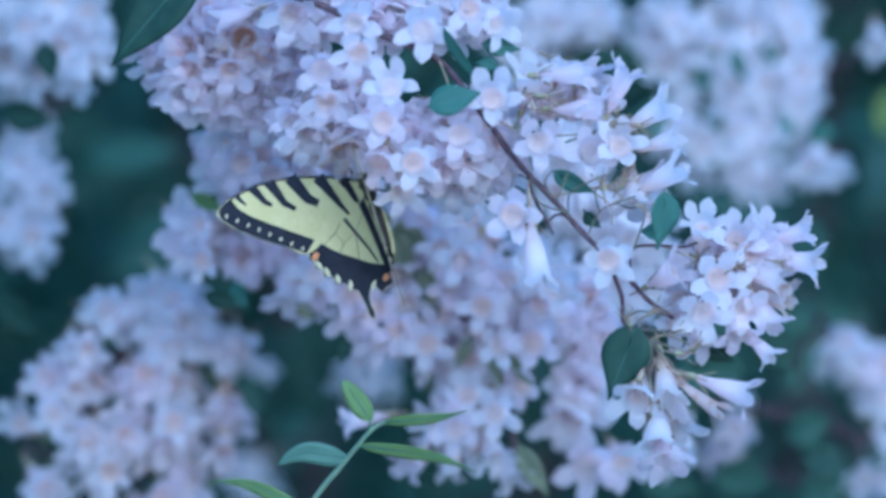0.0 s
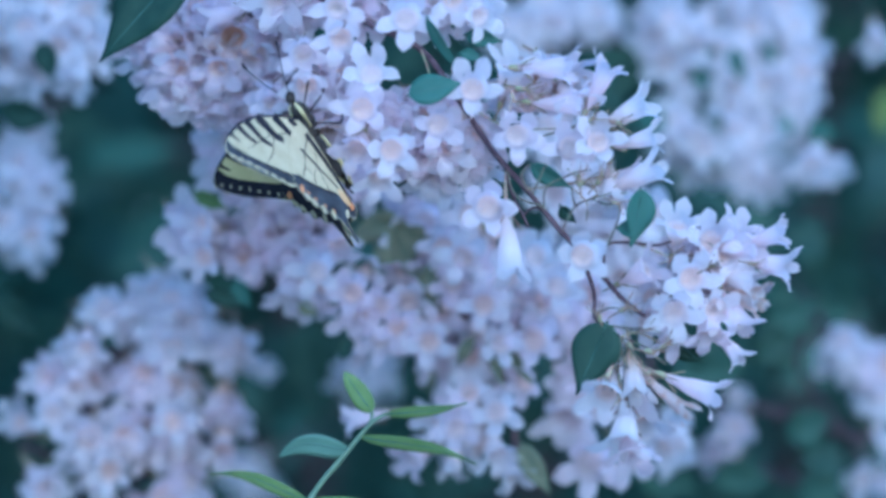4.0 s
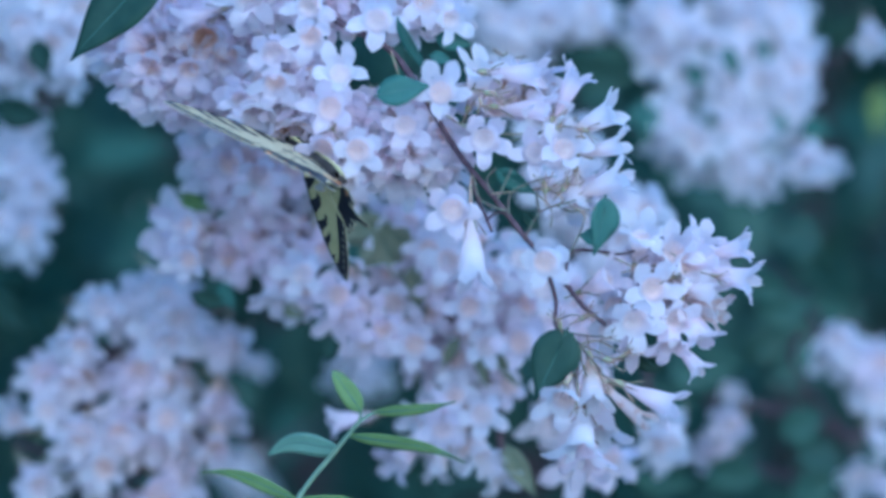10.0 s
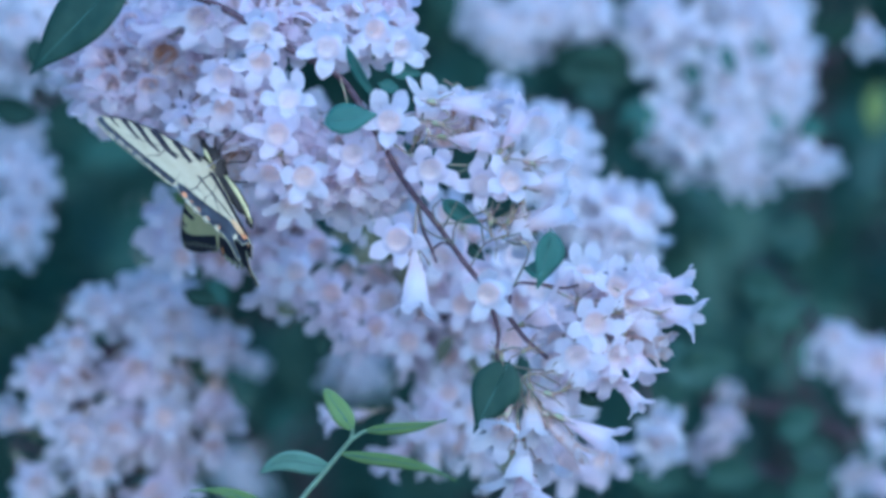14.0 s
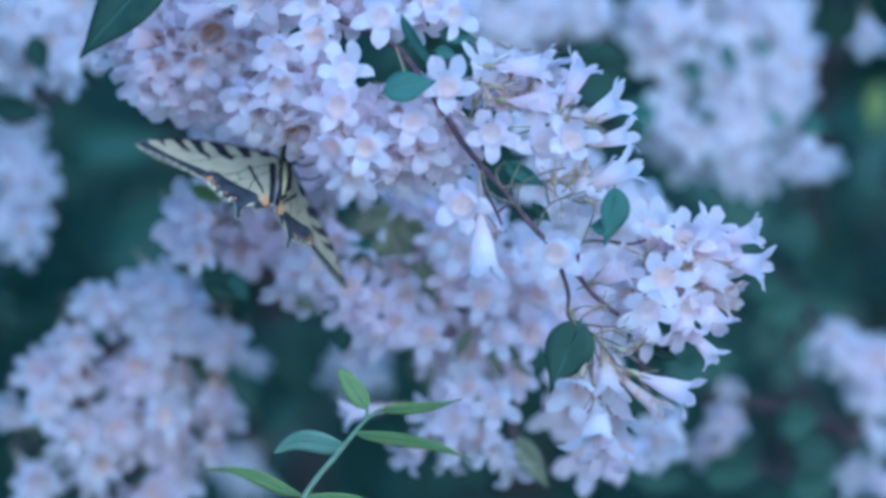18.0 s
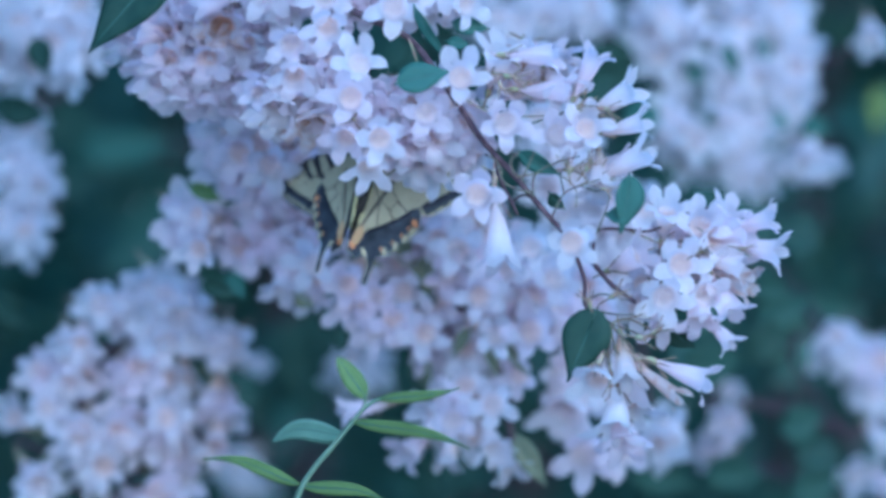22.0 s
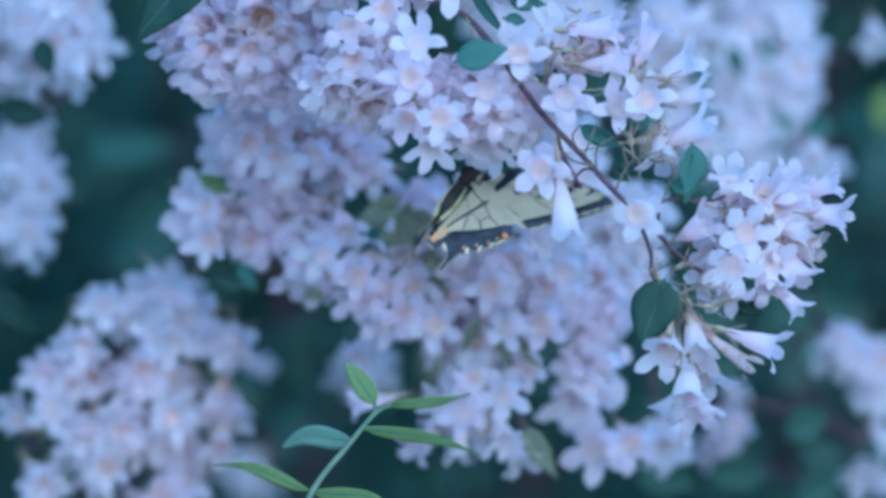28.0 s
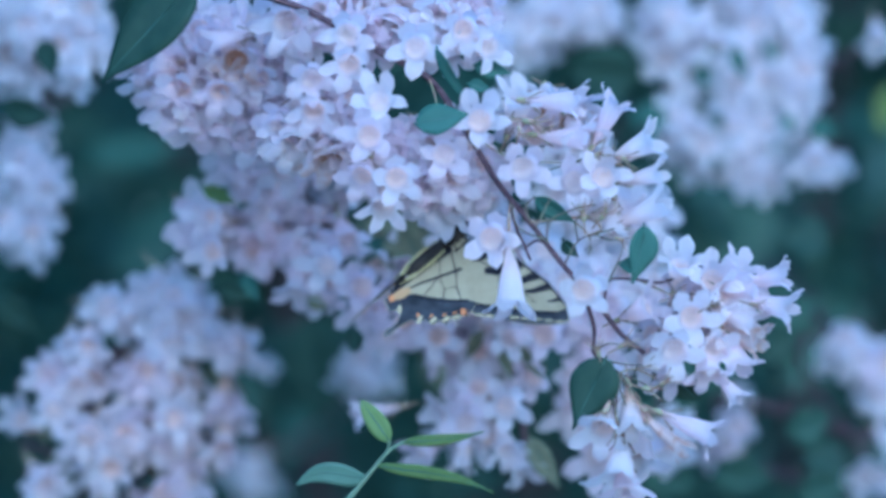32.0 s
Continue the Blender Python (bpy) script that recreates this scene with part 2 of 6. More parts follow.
def throat_mesh(material):
    """The lining of the bell with its nectar patch, and four stamens that lie along it."""
    verts, faces = [], []
    n = 14
    rings = [(0.0079, 0.0012), (0.0080, 0.0019), (0.0087, 0.0028), (0.0099, 0.0034)]
    for z, r in rings:
        for k in range(n):
            w = math.tau * k / n
            verts.append((r * math.cos(w), r * math.sin(w) + 5.0 * z * z, z))
    for i in range(len(rings) - 1):
        for k in range(n):
            j = (k + 1) % n
            faces.append((i * n + k, i * n + j, (i + 1) * n + j, (i + 1) * n + k))
    faces.append(tuple(range(n))[::-1])
    for q in range(4):
        a = math.radians(35 + 37 * q)
        b0 = len(verts)
        for rr, zz, h in ((0.0010, 0.0082, 0.00012), (0.0020, 0.0096, 0.00014), (0.0022, 0.0104, 0.0003), (0.0023, 0.0112, 0.0002)):
            for w in (0, 2.09, 4.19):
                verts.append((rr * math.cos(a) + h * math.cos(w), rr * math.sin(a) + h * math.sin(w), zz))
        for i in (0, 3, 6):
            for c, d in ((0, 1), (1, 2), (2, 0)):
                faces.append((b0 + i + c, b0 + i + d, b0 + i + 3 + d, b0 + i + 3 + c))
        faces.append((b0 + 9, b0 + 10, b0 + 11))
    return mesh_of("throat", verts, faces, material)


def calyx_mesh(rnd, material):
    """A bristly ovary with five narrow sepals and a short stalk."""
    verts, faces = [], []
    n = 7
    for z, r in ((-0.0075, 0.0003), (-0.0035, 0.00035), (-0.0028, 0.0008), (-0.0012, 0.0011), (0.0, 0.0009), (0.0008, 0.0010)):
        for k in range(n):
            w = math.tau * k / n
            verts.append((r * math.cos(w), r * math.sin(w), z))
    for i in range(5):
        for k in range(n):
            j = (k + 1) % n
            faces.append((i * n + k, i * n + j, (i + 1) * n + j, (i + 1) * n + k))
    for k in range(5):
        w = math.tau * k / 5 + rnd.uniform(-0.2, 0.2)
        c, s = math.cos(w), math.sin(w)
        b = len(verts)
        for rr, zz, h in ((0.0009, 0.0, 0.00035), (0.0024, 0.0022, 0.00022), (0.0037, 0.0042, 0.00004)):
            verts += [(rr * c - h * s, rr * s + h * c, zz), (rr * c + h * s, rr * s - h * c, zz), (rr * c * 0.9, rr * s * 0.9, zz + 0.0003)]
        for i in (0, 3):
            for a, d in ((0, 1), (1, 2), (2, 0)):
                faces.append((b + i + a, b + i + d, b + i + 3 + d, b + i + 3 + a))
    return mesh_of("calyx", verts, faces, material)


kind_rnd = random.Random(11)
COROLLAS = [corolla_mesh(kind_rnd, PETAL if i % 2 else PETAL_PINK, kind_rnd.uniform(0.85, 1.1), kind_rnd.uniform(0.92, 1.1)) for i in range(14)]
NARROW = [corolla_mesh(kind_rnd, PETAL if i % 3 == 0 else PETAL_PINK, kind_rnd.uniform(0.6, 0.85), 0.9, mouth=0.8, length_=1.12) for i in range(6)]
WHITE = [corolla_mesh(kind_rnd, PETAL_PALE, kind_rnd.uniform(0.85, 1.1), kind_rnd.uniform(0.92, 1.15)) for i in range(6)]
PEACH = [corolla_mesh(kind_rnd, PETAL_PEACH, 0.6, 0.9, mouth=0.85) for i in range(2)]
OLD_NARROW = [corolla_mesh(kind_rnd, PETAL_OLD, 0.3, 0.8, mouth=0.5, length_=1.2) for i in range(2)]
OLD = [corolla_mesh(kind_rnd, PETAL_OLD, 0.9, 0.9) for i in range(3)]
THROATS = [throat_mesh(THROAT), throat_mesh(THROAT_OLD), throat_mesh(THROAT_PALE)]
CALYXES = [calyx_mesh(kind_rnd, CALYX) for i in range(3)]


def flower(parent, x, z, ax, az, to, depth=0.0, size=1.0, sort="open", rnd=random):
    """A flower whose mouth lies at x, z millimetres on the branch and opens along the axis (ax, towards the viewer, az)."""
    if sort == "narrow":
        size *= 0.86
    axis = Vector((ax, -to, az)).normalized()
    base = Vector((x, depth, z)) * 0.001 - axis * 0.0148 * size
    pick = {"open": COROLLAS, "narrow": NARROW, "old": OLD, "white": WHITE, "peach": PEACH, "old_narrow": OLD_NARROW}[sort]
    fl = part("flower", rnd.choice(pick), parent, facing(*base, axis, radians(18 + rnd.uniform(-22, 22)), size))
    slim = {"narrow": 0.76, "old_narrow": 0.46}.get(sort, 1.0)
    part("throat", THROATS[1 if "old" in sort else (2 if sort in ("white", "narrow") else rnd.choice((0, 0, 2)))], fl, Matrix.Diagonal((slim, slim, 1.1 if slim < 1 else 1.0, 1)))
    part("calyx", rnd.choice(CALYXES), fl)
    return fl


def spent(parent, x, z, ax, az, depth=-10.0, rnd=random):
    """A calyx left on its stalk."""
    axis = Vector((ax, -0.35, az)).normalized()
    base = Vector((x, depth, z)) * 0.001
    return part("calyx", rnd.choice(CALYXES), parent, facing(*base, axis, rnd.uniform(0, 6), rnd.uniform(0.7, 1.0)))


# ---- leaves ----
def leaf_mesh(length, width, material, fold=0.35, curl=0.3, rows=10, tip=1.6, name="leaf", bend=0.0):
    """An ovate leaf along +y from its stalk, folded a little at the midrib; bend bows it sideways."""
    verts, faces = [], []
    for i in range(rows + 1):
        t = i / rows
        w = width * 0.5 * (math.sin(math.pi * min(1, t * 0.98 + 0.02) ** 0.72)) ** (0.85 if t < 0.5 else tip * 0.75)
        w = max(w, 0.00025)
        zc = -curl * length * t * t * 0.5
        for u in (-1, -0.55, 0, 0.55, 1):
            verts.append((u * w + bend * length * math.sin(math.pi * t ** 1.5), t * length, zc + fold * w * abs(u) + 0.02 * width * math.sin(9 * t + 2 * u)))
    m = len(verts)
    verts += [(x, y, z - 0.00022) for x, y, z in verts]
    for i in range(rows):
        for k in range(4):
            a = i * 5 + k
            faces.append((a, a + 1, a + 6, a + 5))
            faces.append((m + a, m + a + 5, m + a + 6, m + a + 1))
    for i in range(rows):
        a = i * 5
        faces.append((a, a + 5, m + a + 5, m + a))
        faces.append((a + 4, m + a + 4, m + a + 9, a + 9))
    return mesh_of(name, verts, faces, material)


def leaf(parent, x0, z0, x1, z1, width, material, depth=0.0, roll=0.0, dip=0.0, fold=0.35, curl=0.25, label="", tip=1.6, bend=0.0):
    """A leaf from its stalk at x0, z0 to its tip at x1, z1 (millimetres); roll turns it about its midrib, dip is the tip's depth."""
    a, b = Vector((x0, depth, z0)) * 0.001, Vector((x1, depth + dip, z1)) * 0.001
    d = b - a
    me = leaf_mesh(d.length, width * 0.001, material, fold, curl, tip=tip, bend=bend)
    y = d.normalized()
    zax = (Vector((0, -1, 0)) - y * y.dot(Vector((0, -1, 0)))).normalized()
    xax = y.cross(zax)
    m = Matrix((xax, y, zax)).transposed().to_4x4()
    m.translation = a
    ob = part("leaf", me, parent, m @ Matrix.Rotation(radians(roll), 4, 'Y'), label)
    stalk = tube([(0, -0.0009, -0.0008), (0, -0.0003, -0.0002), (0, d.length * 0.06, -0.0002)], [0.0004, 0.0004, 0.0003], material, "leaf_stalk", 6)
    part("leaf_stalk", stalk, ob)
    line = [(bend * d.length * math.sin(math.pi * t ** 1.5), d.length * t, -curl * d.length * t * t * 0.5 + 0.02 * width * 0.001 * math.sin(9 * t) + 0.00003) for t in (0.02, 0.2, 0.4, 0.6, 0.8, 0.95)]
    part("midrib", tube(line, [0.00028, 0.00026, 0.00022, 0.00018, 0.00013, 0.00008], MIDRIB, "midrib", 5), ob, label="pale raised midrib")
    return ob


def stem(parent, points, r0, r1, material=TWIG, knots=0.15, name="stem"):
    pts = curve_points([Vector((x, y, z)) * 0.001 for x, y, z in points], 6)
    rr = random.Random(len(points) + int(points[0][0] * 7))
    return part(name, tube(pts, taper(len(pts), r0, r1, knots, rr), material, name), parent)


def patch(parent, x, z, rx, rz, count, seed, depth=0.0, thick=12.0, size=1.0, down=0.45, out=0.6, old=0.06, kind=0):
    """Fills an oval of the branch with flowers that look outwards, downwards and to the viewer."""
    rnd = random.Random(seed)
    count, size = round(count * 1.25), size * 1.1
    for i in range(count):
        r, w = math.sqrt((i + 0.6) / count) * rnd.uniform(0.75, 1.12), 2.39996 * i + seed + rnd.uniform(-0.5, 0.5)
        u, v = r * math.cos(w), r * math.sin(w)
        fx, fz = x + rx * (u + rnd.uniform(-0.25, 0.25)), z + rz * (v + rnd.uniform(-0.25, 0.25))
        dome = math.sqrt(max(0, 1 - 0.9 * min(1, r * r)))
        flower(parent, fx, fz, out * u + rnd.uniform(-0.4, 0.4), out * v - down + rnd.uniform(-0.35, 0.35),
               0.35 + 0.6 * dome + rnd.uniform(-0.15, 0.2), depth - thick * dome * rnd.uniform(0.5, 1.0) + rnd.uniform(0, thick * 0.5),
               size * rnd.uniform(0.82, 1.12), "peach" if kind == 3 and rnd.random() < 0.4 else "white" if kind in (1, 2) and rnd.random() < 0.5 * kind + 0.2 else "old" if rnd.random() < old else ("narrow" if rnd.random() < 0.12 else "open"), rnd)


def root(name, y, label, category, group="", size=1.0):
    ob = tagged(new(name), label, category, group)
    ob.location = (0, y, ZC)
    ob.scale = (size,) * 3
    return ob


# ---- setting ----
def ground():
    n = 48
    verts, faces = [], []
    for i in range(n + 1):
        for k in range(n + 1):
            x, y = (i / n * 2 - 1), (k / n * 2 - 1)
            x, y = 60 * x * abs(x) ** 1.5, 60 * y * abs(y) ** 1.5
            verts.append((x, y, 0.03 * noise.noise((x * 1.5, y * 1.5, 0))))
    for i in range(n):
        for k in range(n):
            a = i * (n + 1) + k
            faces.append((a, a + n + 1, a + n + 2, a + 1))
    tagged(new("ground", mesh_of("ground", verts, faces, EARTH)), "unseen soil, made pale to bounce light up into the shrubs", "ground", kind="structure")


ground()


def shade_leaves():
    """The inner leaves of the shrub, far out of focus, and an unseen overhang that blocks light."""
    rnd = random.Random(5)
    verts, faces = [], []
    base = leaf_mesh(1.0, 0.55, LEAF_SHADE, rows=4)
    bv = [v.co.copy() for v in base.vertices][:25]
    bf = [(i * 5 + k, i * 5 + k + 1, i * 5 + k + 6, i * 5 + k + 5) for i in range(4) for k in range(4)]
    for i in range(17000):
        y = rnd.uniform(2.12, 3.0)
        x, z = rnd.uniform(-0.62, 0.62) * y / 2.1, rnd.uniform(-0.5, 0.5) * y / 2.1
        if i > 7000:
            # the rounded outside of the shrub, down to the soil
            a, h = rnd.uniform(0, math.tau), rnd.uniform(-1.25, 0.95)
            r = (1.05 + 0.18 * noise.noise((a * 3, h * 3, 1.0))) * math.sqrt(max(0.05, 1 - ((h + 0.2) / 1.25) ** 2)) * rnd.uniform(0.75, 1.0)
            x, y, z = r * math.cos(a), 2.95 + 0.85 * r * math.sin(a), h
            if y < 2.12:
                continue
        elif i > 5200:
            # unseen leaves added overhead on the left to dim the far branches
            x, y, z = rnd.uniform(-0.55, 0.02), rnd.uniform(1.72, 2.4), rnd.uniform(0.17, 0.5)
        m = Matrix.Translation((x, y, ZC + z)) @ Euler((rnd.uniform(-2.2, 0.4), rnd.uniform(-0.9, 0.9), rnd.uniform(0, 6.3))).to_matrix().to_4x4() @ Matrix.Scale(rnd.uniform(0.025, 0.06), 4)
        b = len(verts)
        verts += [m @ v for v in bv]
        faces += [tuple(b + q for q in f) for f in bf]
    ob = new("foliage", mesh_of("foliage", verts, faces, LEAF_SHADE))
    tagged(ob, "dense inner leaves of the shrub, shade put into their dark green", "foliage", kind="stuff")


shade_leaves()


def canes():
    """The shrub's own stems, arching up from the soil to the sprays."""
    rnd = random.Random(17)
    shrub = tagged(new("shrub"), "old shrub of many arching brown canes rooted in soil", "shrub")
    shrub.location = (0, 2.75, 0)
    for i in range(11):
        a = rnd.uniform(0, 6.3)
        x0, y0 = 0.13 * math.cos(a), 0.13 * math.sin(a)
        x1, top = -0.55 + 0.11 * i, rnd.uniform(1.55, 1.95)
        pts = [(x0, y0, -0.03), (x0 + 0.25 * (x1 - x0), y0, 0.5), (x0 + 0.6 * (x1 - x0), y0 - 0.05, 1.1), (x1, -0.25, top), (x1 * 1.05, -0.5, top - 0.03)]
        q = curve_points(pts, 6, 0.004, rnd)
        part("cane", tube(q, taper(len(q), 0.013, 0.003, 0.12, rnd), TWIG, "cane"), shrub)


canes()


def hedge():
    """The closed mass of the shrubs behind; round the viewer it is unseen, kept low to let light in."""
    verts, faces = [], []
    nx, nz = 60, 24
    for i in range(nx + 1):
        for k in range(nz + 1):
            a = math.tau * i / nx
            r = 4.5 if abs(a - math.pi / 2) < 1.2 else 7.0
            r += 0.25 * noise.noise((math.cos(a) * 4, math.sin(a) * 4, k * 0.4))
            verts.append((r * math.cos(a), r * math.sin(a), -0.05 + k / nz * (2.7 if r < 5.5 else 0.9) + 0.15 * noise.noise((a * 5, k * 0.5, 2.0)) * (k > 0)))
    for i in range(nx):
        for k in range(nz):
            b = i * (nz + 1) + k
            faces.append((b, b + nz + 1, b + nz + 2, b + 1))
    tagged(new("backdrop", mesh_of("backdrop", verts, faces, HEDGE)), "added mass of shrubs closing the garden, shade put into its dark colour", "hedge", kind="structure")


hedge()

# ---- the flowering branch in front ----
branch = root("flowering_branch", 1.6, "arching twig crowded with pale pink bell flowers, orange throats", "flowering branch", "flowering branches")
brnd = random.Random(3)
stem(branch, [(-150.7, 620, 239.4), (-129.3, 330, 153.7), (-104.3, 60, 109.1), (-81.1, 0, 89.5), (-56.1, 0, 80.5), (-37.3, 0, 70.2), (-31.1, 0, 66.6), (-16.8, 0, 59.1), (-5.2, 0, 43.0), (5.0, 0, 26.6), (15.4, 0, 14.1), (26.1, 0, 0.5), (31.8, 0, -5.2), (39.1, 0, -14.1), (44.8, 0, -21.2), (52.0, 0, -27.0)], 0.0012, 0.0007, TWIG, name='stem')
stem(branch, [(9.1, 2, 20.7), (10.9, 2, 12.7), (13.9, 2, 6.4), (15.7, 2, 2.0)], 0.0006, 0.0004, TWIG, name='stem')
stem(branch, [(9.1, 2, 20.7), (8.4, -5, 13.5), (8.2, -10.6, 7.0)], 0.0003, 0.0003, CALYX, name='flower_stalk')
stem(branch, [(21.6, 0, 7.3), (17.1, 1, 8.2), (13.6, 2, 5.2)], 0.0005, 0.0003, TWIG, name='stem')
stem(branch, [(31.4, 0, -5.2), (35.9, 0, -18.6), (35.9, 0, -26.6), (39.5, 0, -30.2), (43.9, 0, -33.4)], 0.0007, 0.0006, TWIG, name='stem')
stem(branch, [(39.1, -2, -14.1), (40.4, -2, -4.3), (49.3, -2, -3.7), (58.2, -2, -4.3), (72.5, -2, 2.0), (81.4, -2, 0.2)], 0.0005, 0.0003, TWIG, name='stem')
stem(branch, [(43.9, 0, -33.4), (52.0, 0, -44.5), (58.2, 0, -46.2)], 0.0004, 0.0003, CALYX, name='stem')
stem(branch, [(43.9, 0, -33.7), (43.0, 0, -44.5), (43.9, 0, -49.8)], 0.0003, 0.0003, CALYX, name='stem')
stem(branch, [(43.9, 0, -33.4), (49.3, 0, -32.0), (56.4, 0, -35.5)], 0.0004, 0.0003, CALYX, name='stem')
stem(branch, [(15.4, -1, 14.1), (27.9, -1, 15.4), (35.9, -1, 16.2), (40.4, -1, 19.8)], 0.0003, 0.0002, CALYX, name='flower_stalk')
stem(branch, [(35.9, -1, 16.2), (38.6, -1, 11.8), (45.7, -1, 13.6)], 0.0003, 0.0002, CALYX, name='flower_stalk')
stem(branch, [(27.9, -1, 15.4), (34.1, -1, 10.0), (34.1, -1, 3.7)], 0.0003, 0.0002, CALYX, name='flower_stalk')
stem(branch, [(1.1, -1, 46.6), (8.2, -1, 48.4), (15.4, -1, 45.7), (21.6, -1, 46.6)], 0.0003, 0.0002, CALYX, name='flower_stalk')
stem(branch, [(-5.2, -1, 43.0), (10.0, -1, 34.1), (31.4, -1, 33.2), (38.6, -1, 35.0)], 0.0003, 0.0002, CALYX, name='flower_stalk')
stem(branch, [(31.4, -1, 33.2), (40.4, -1, 35.9), (44.8, -1, 31.4)], 0.0003, 0.0002, CALYX, name='flower_stalk')
stem(branch, [(-16.8, -1, 59.1), (-15.0, -1, 53.7), (-14.1, -1, 50.2)], 0.0003, 0.0002, CALYX, name='flower_stalk')
stem(branch, [(49.3, -1, -3.7), (60.0, -1, -8.7), (56.4, -1, -10.5)], 0.0003, 0.0002, CALYX, name='flower_stalk')
stem(branch, [(58.2, -1, -4.3), (67.1, -1, -2.5), (74.3, -1, -5.2)], 0.0003, 0.0002, CALYX, name='flower_stalk')
leaf(branch, -20.7, 44.5, -4.6, 47.9, 10.0, LEAF_TEAL, depth=-16, roll=-14, fold=0.2, curl=0.15, tip=1.3)
stem(branch, [(15.4, -6, 14.1), (13.9, -6, 18.9), (16.8, -6, 22.0)], 0.00034, 0.00022, STALK, name='flower_stalk')
stem(branch, [(17.1, -6, 12.3), (20.7, -6, 19.8), (21.6, -6, 22.0)], 0.00034, 0.00022, STALK, name='flower_stalk')
stem(branch, [(19.8, -6, 8.7), (11.8, -6, 12.3), (9.6, -6, 19.8)], 0.00034, 0.00022, STALK, name='flower_stalk')
stem(branch, [(20.7, -6, 7.3), (21.6, -6, 14.5), (29.6, -6, 18.4), (35.9, -6, 19.8)], 0.00034, 0.00022, STALK, name='flower_stalk')
stem(branch, [(26.1, -6, 0.5), (30.5, -6, 8.2), (35.9, -6, 10.5), (42.1, -6, 12.3)], 0.00034, 0.00022, STALK, name='flower_stalk')
stem(branch, [(30.5, -6, 8.2), (29.6, -6, 14.5), (32.3, -6, 17.1)], 0.00034, 0.00022, STALK, name='flower_stalk')
stem(branch, [(35.9, -6, 10.5), (40.4, -6, 8.7), (43.9, -6, 9.5)], 0.00034, 0.00022, STALK, name='flower_stalk')
stem(branch, [(1.1, -6, 46.2), (9.1, -6, 47.0), (15.7, -6, 45.9)], 0.00034, 0.00022, STALK, name='flower_stalk')
stem(branch, [(9.1, -6, 47.0), (10.9, -6, 50.2), (15.0, -6, 52.0)], 0.00034, 0.00022, STALK, name='flower_stalk')
stem(branch, [(20.7, -6, 30.5), (27.9, -6, 32.7), (35.9, -6, 34.8)], 0.00034, 0.00022, STALK, name='flower_stalk')
stem(branch, [(27.9, -6, 32.7), (38.6, -6, 36.2), (43.0, -6, 37.3)], 0.00034, 0.00022, STALK, name='flower_stalk')
stem(branch, [(43.9, -6, -33.4), (44.3, -6, -39.1), (46.6, -6, -44.5)], 0.00034, 0.00022, STALK, name='flower_stalk')
stem(branch, [(43.6, -6, -33.7), (45.7, -6, -35.5), (51.1, -6, -42.7), (56.1, -6, -45.9)], 0.00034, 0.00022, STALK, name='flower_stalk')
stem(branch, [(43.9, -6, -33.4), (42.9, -6, -44.5), (43.0, -6, -53.0)], 0.00034, 0.00022, STALK, name='flower_stalk')
stem(branch, [(42.1, -6, -32.9), (47.5, -6, -34.6), (53.7, -6, -37.3), (58.6, -6, -37.0)], 0.00034, 0.00022, STALK, name='flower_stalk')
stem(branch, [(40.4, -6, -29.5), (46.6, -6, -30.5), (52.9, -6, -30.5)], 0.00034, 0.00022, STALK, name='flower_stalk')
stem(branch, [(35.9, -6, -26.6), (40.4, -6, -23.9), (45.7, -6, -24.8)], 0.00034, 0.00022, STALK, name='flower_stalk')
stem(branch, [(42.1, -6, -32.9), (39.5, -6, -40.9), (39.3, -6, -45.4)], 0.00034, 0.00022, STALK, name='flower_stalk')
stem(branch, [(40.4, -6, -4.3), (43.9, -6, 3.7), (44.8, -6, 8.2)], 0.00034, 0.00022, STALK, name='flower_stalk')
# spent calyxes whose flowers have dropped
for sc in ((52.9, -30.5, 0.9, 0.3), (58.6, -35.5, 0.8, 0.5), (53.7, -38.2, 0.9, -0.2), (52.1, -44.8, 0.6, -0.5), (39.3, -45.2, -0.4, -0.8), (38.9, 17.1, 0.5, 0.6), (31.8, 17.1, -0.1, 0.9), (43.9, 8.7, 0.8, -0.4), (15.7, 45.5, 0.8, -0.1), (11.8, 42.1, 0.2, -0.9), (37.1, 35.9, 0.8, 0.4), (44.8, 34.1, 0.9, -0.2), (43.0, -52.5, 0, -1), (72.5, -11.4, 0.5, 0.3), (86.4, -11.4, 0.8, -0.2), (36.8, -25.7, -0.2, 0.7), (45.7, -23.9, 0.7, 0.4)):
    spent(branch, *sc, rnd=brnd)
leaf(branch, -14.6, 68.0, -5.0, 49.3, 4.6, LEAF_TEAL, depth=-12, roll=40)
leaf(branch, 39.5, -28.7, 29.3, -51.2, 15.5, LEAF_DARK, depth=-8, fold=0.12, curl=0.12, tip=1.9, label='large dark green pointed leaf')
leaf(branch, 51.4, 13.0, 48.9, -5.2, 10.7, LEAF_TEAL, depth=-6, roll=-30)
leaf(branch, 49.6, 0.2, 43.0, 1.6, 6.1, LEAF_TEAL, depth=-5, roll=20)
leaf(branch, 8.2, 35.9, 19.8, 37.3, 3.9, LEAF_DARK, depth=-6, roll=30)
leaf(branch, 17.1, 21.6, 29.3, 13.6, 6.4, LEAF_TEAL, depth=-3, roll=20)
leaf(branch, -2.5, 63.6, 9.1, 60.9, 6.1, LEAF_TEAL, depth=4, roll=10)
leaf(branch, -4.3, 57.7, 2.9, 55.9, 4.3, LEAF_TEAL, depth=2, roll=-10)
leaf(branch, 26.1, 8.2, 30.5, 2.9, 5.0, LEAF_DARK, depth=1, roll=30)
leaf(branch, 61.8, -35.5, 70.7, -42.7, 7.1, LEAF_DARK, depth=12, roll=20)
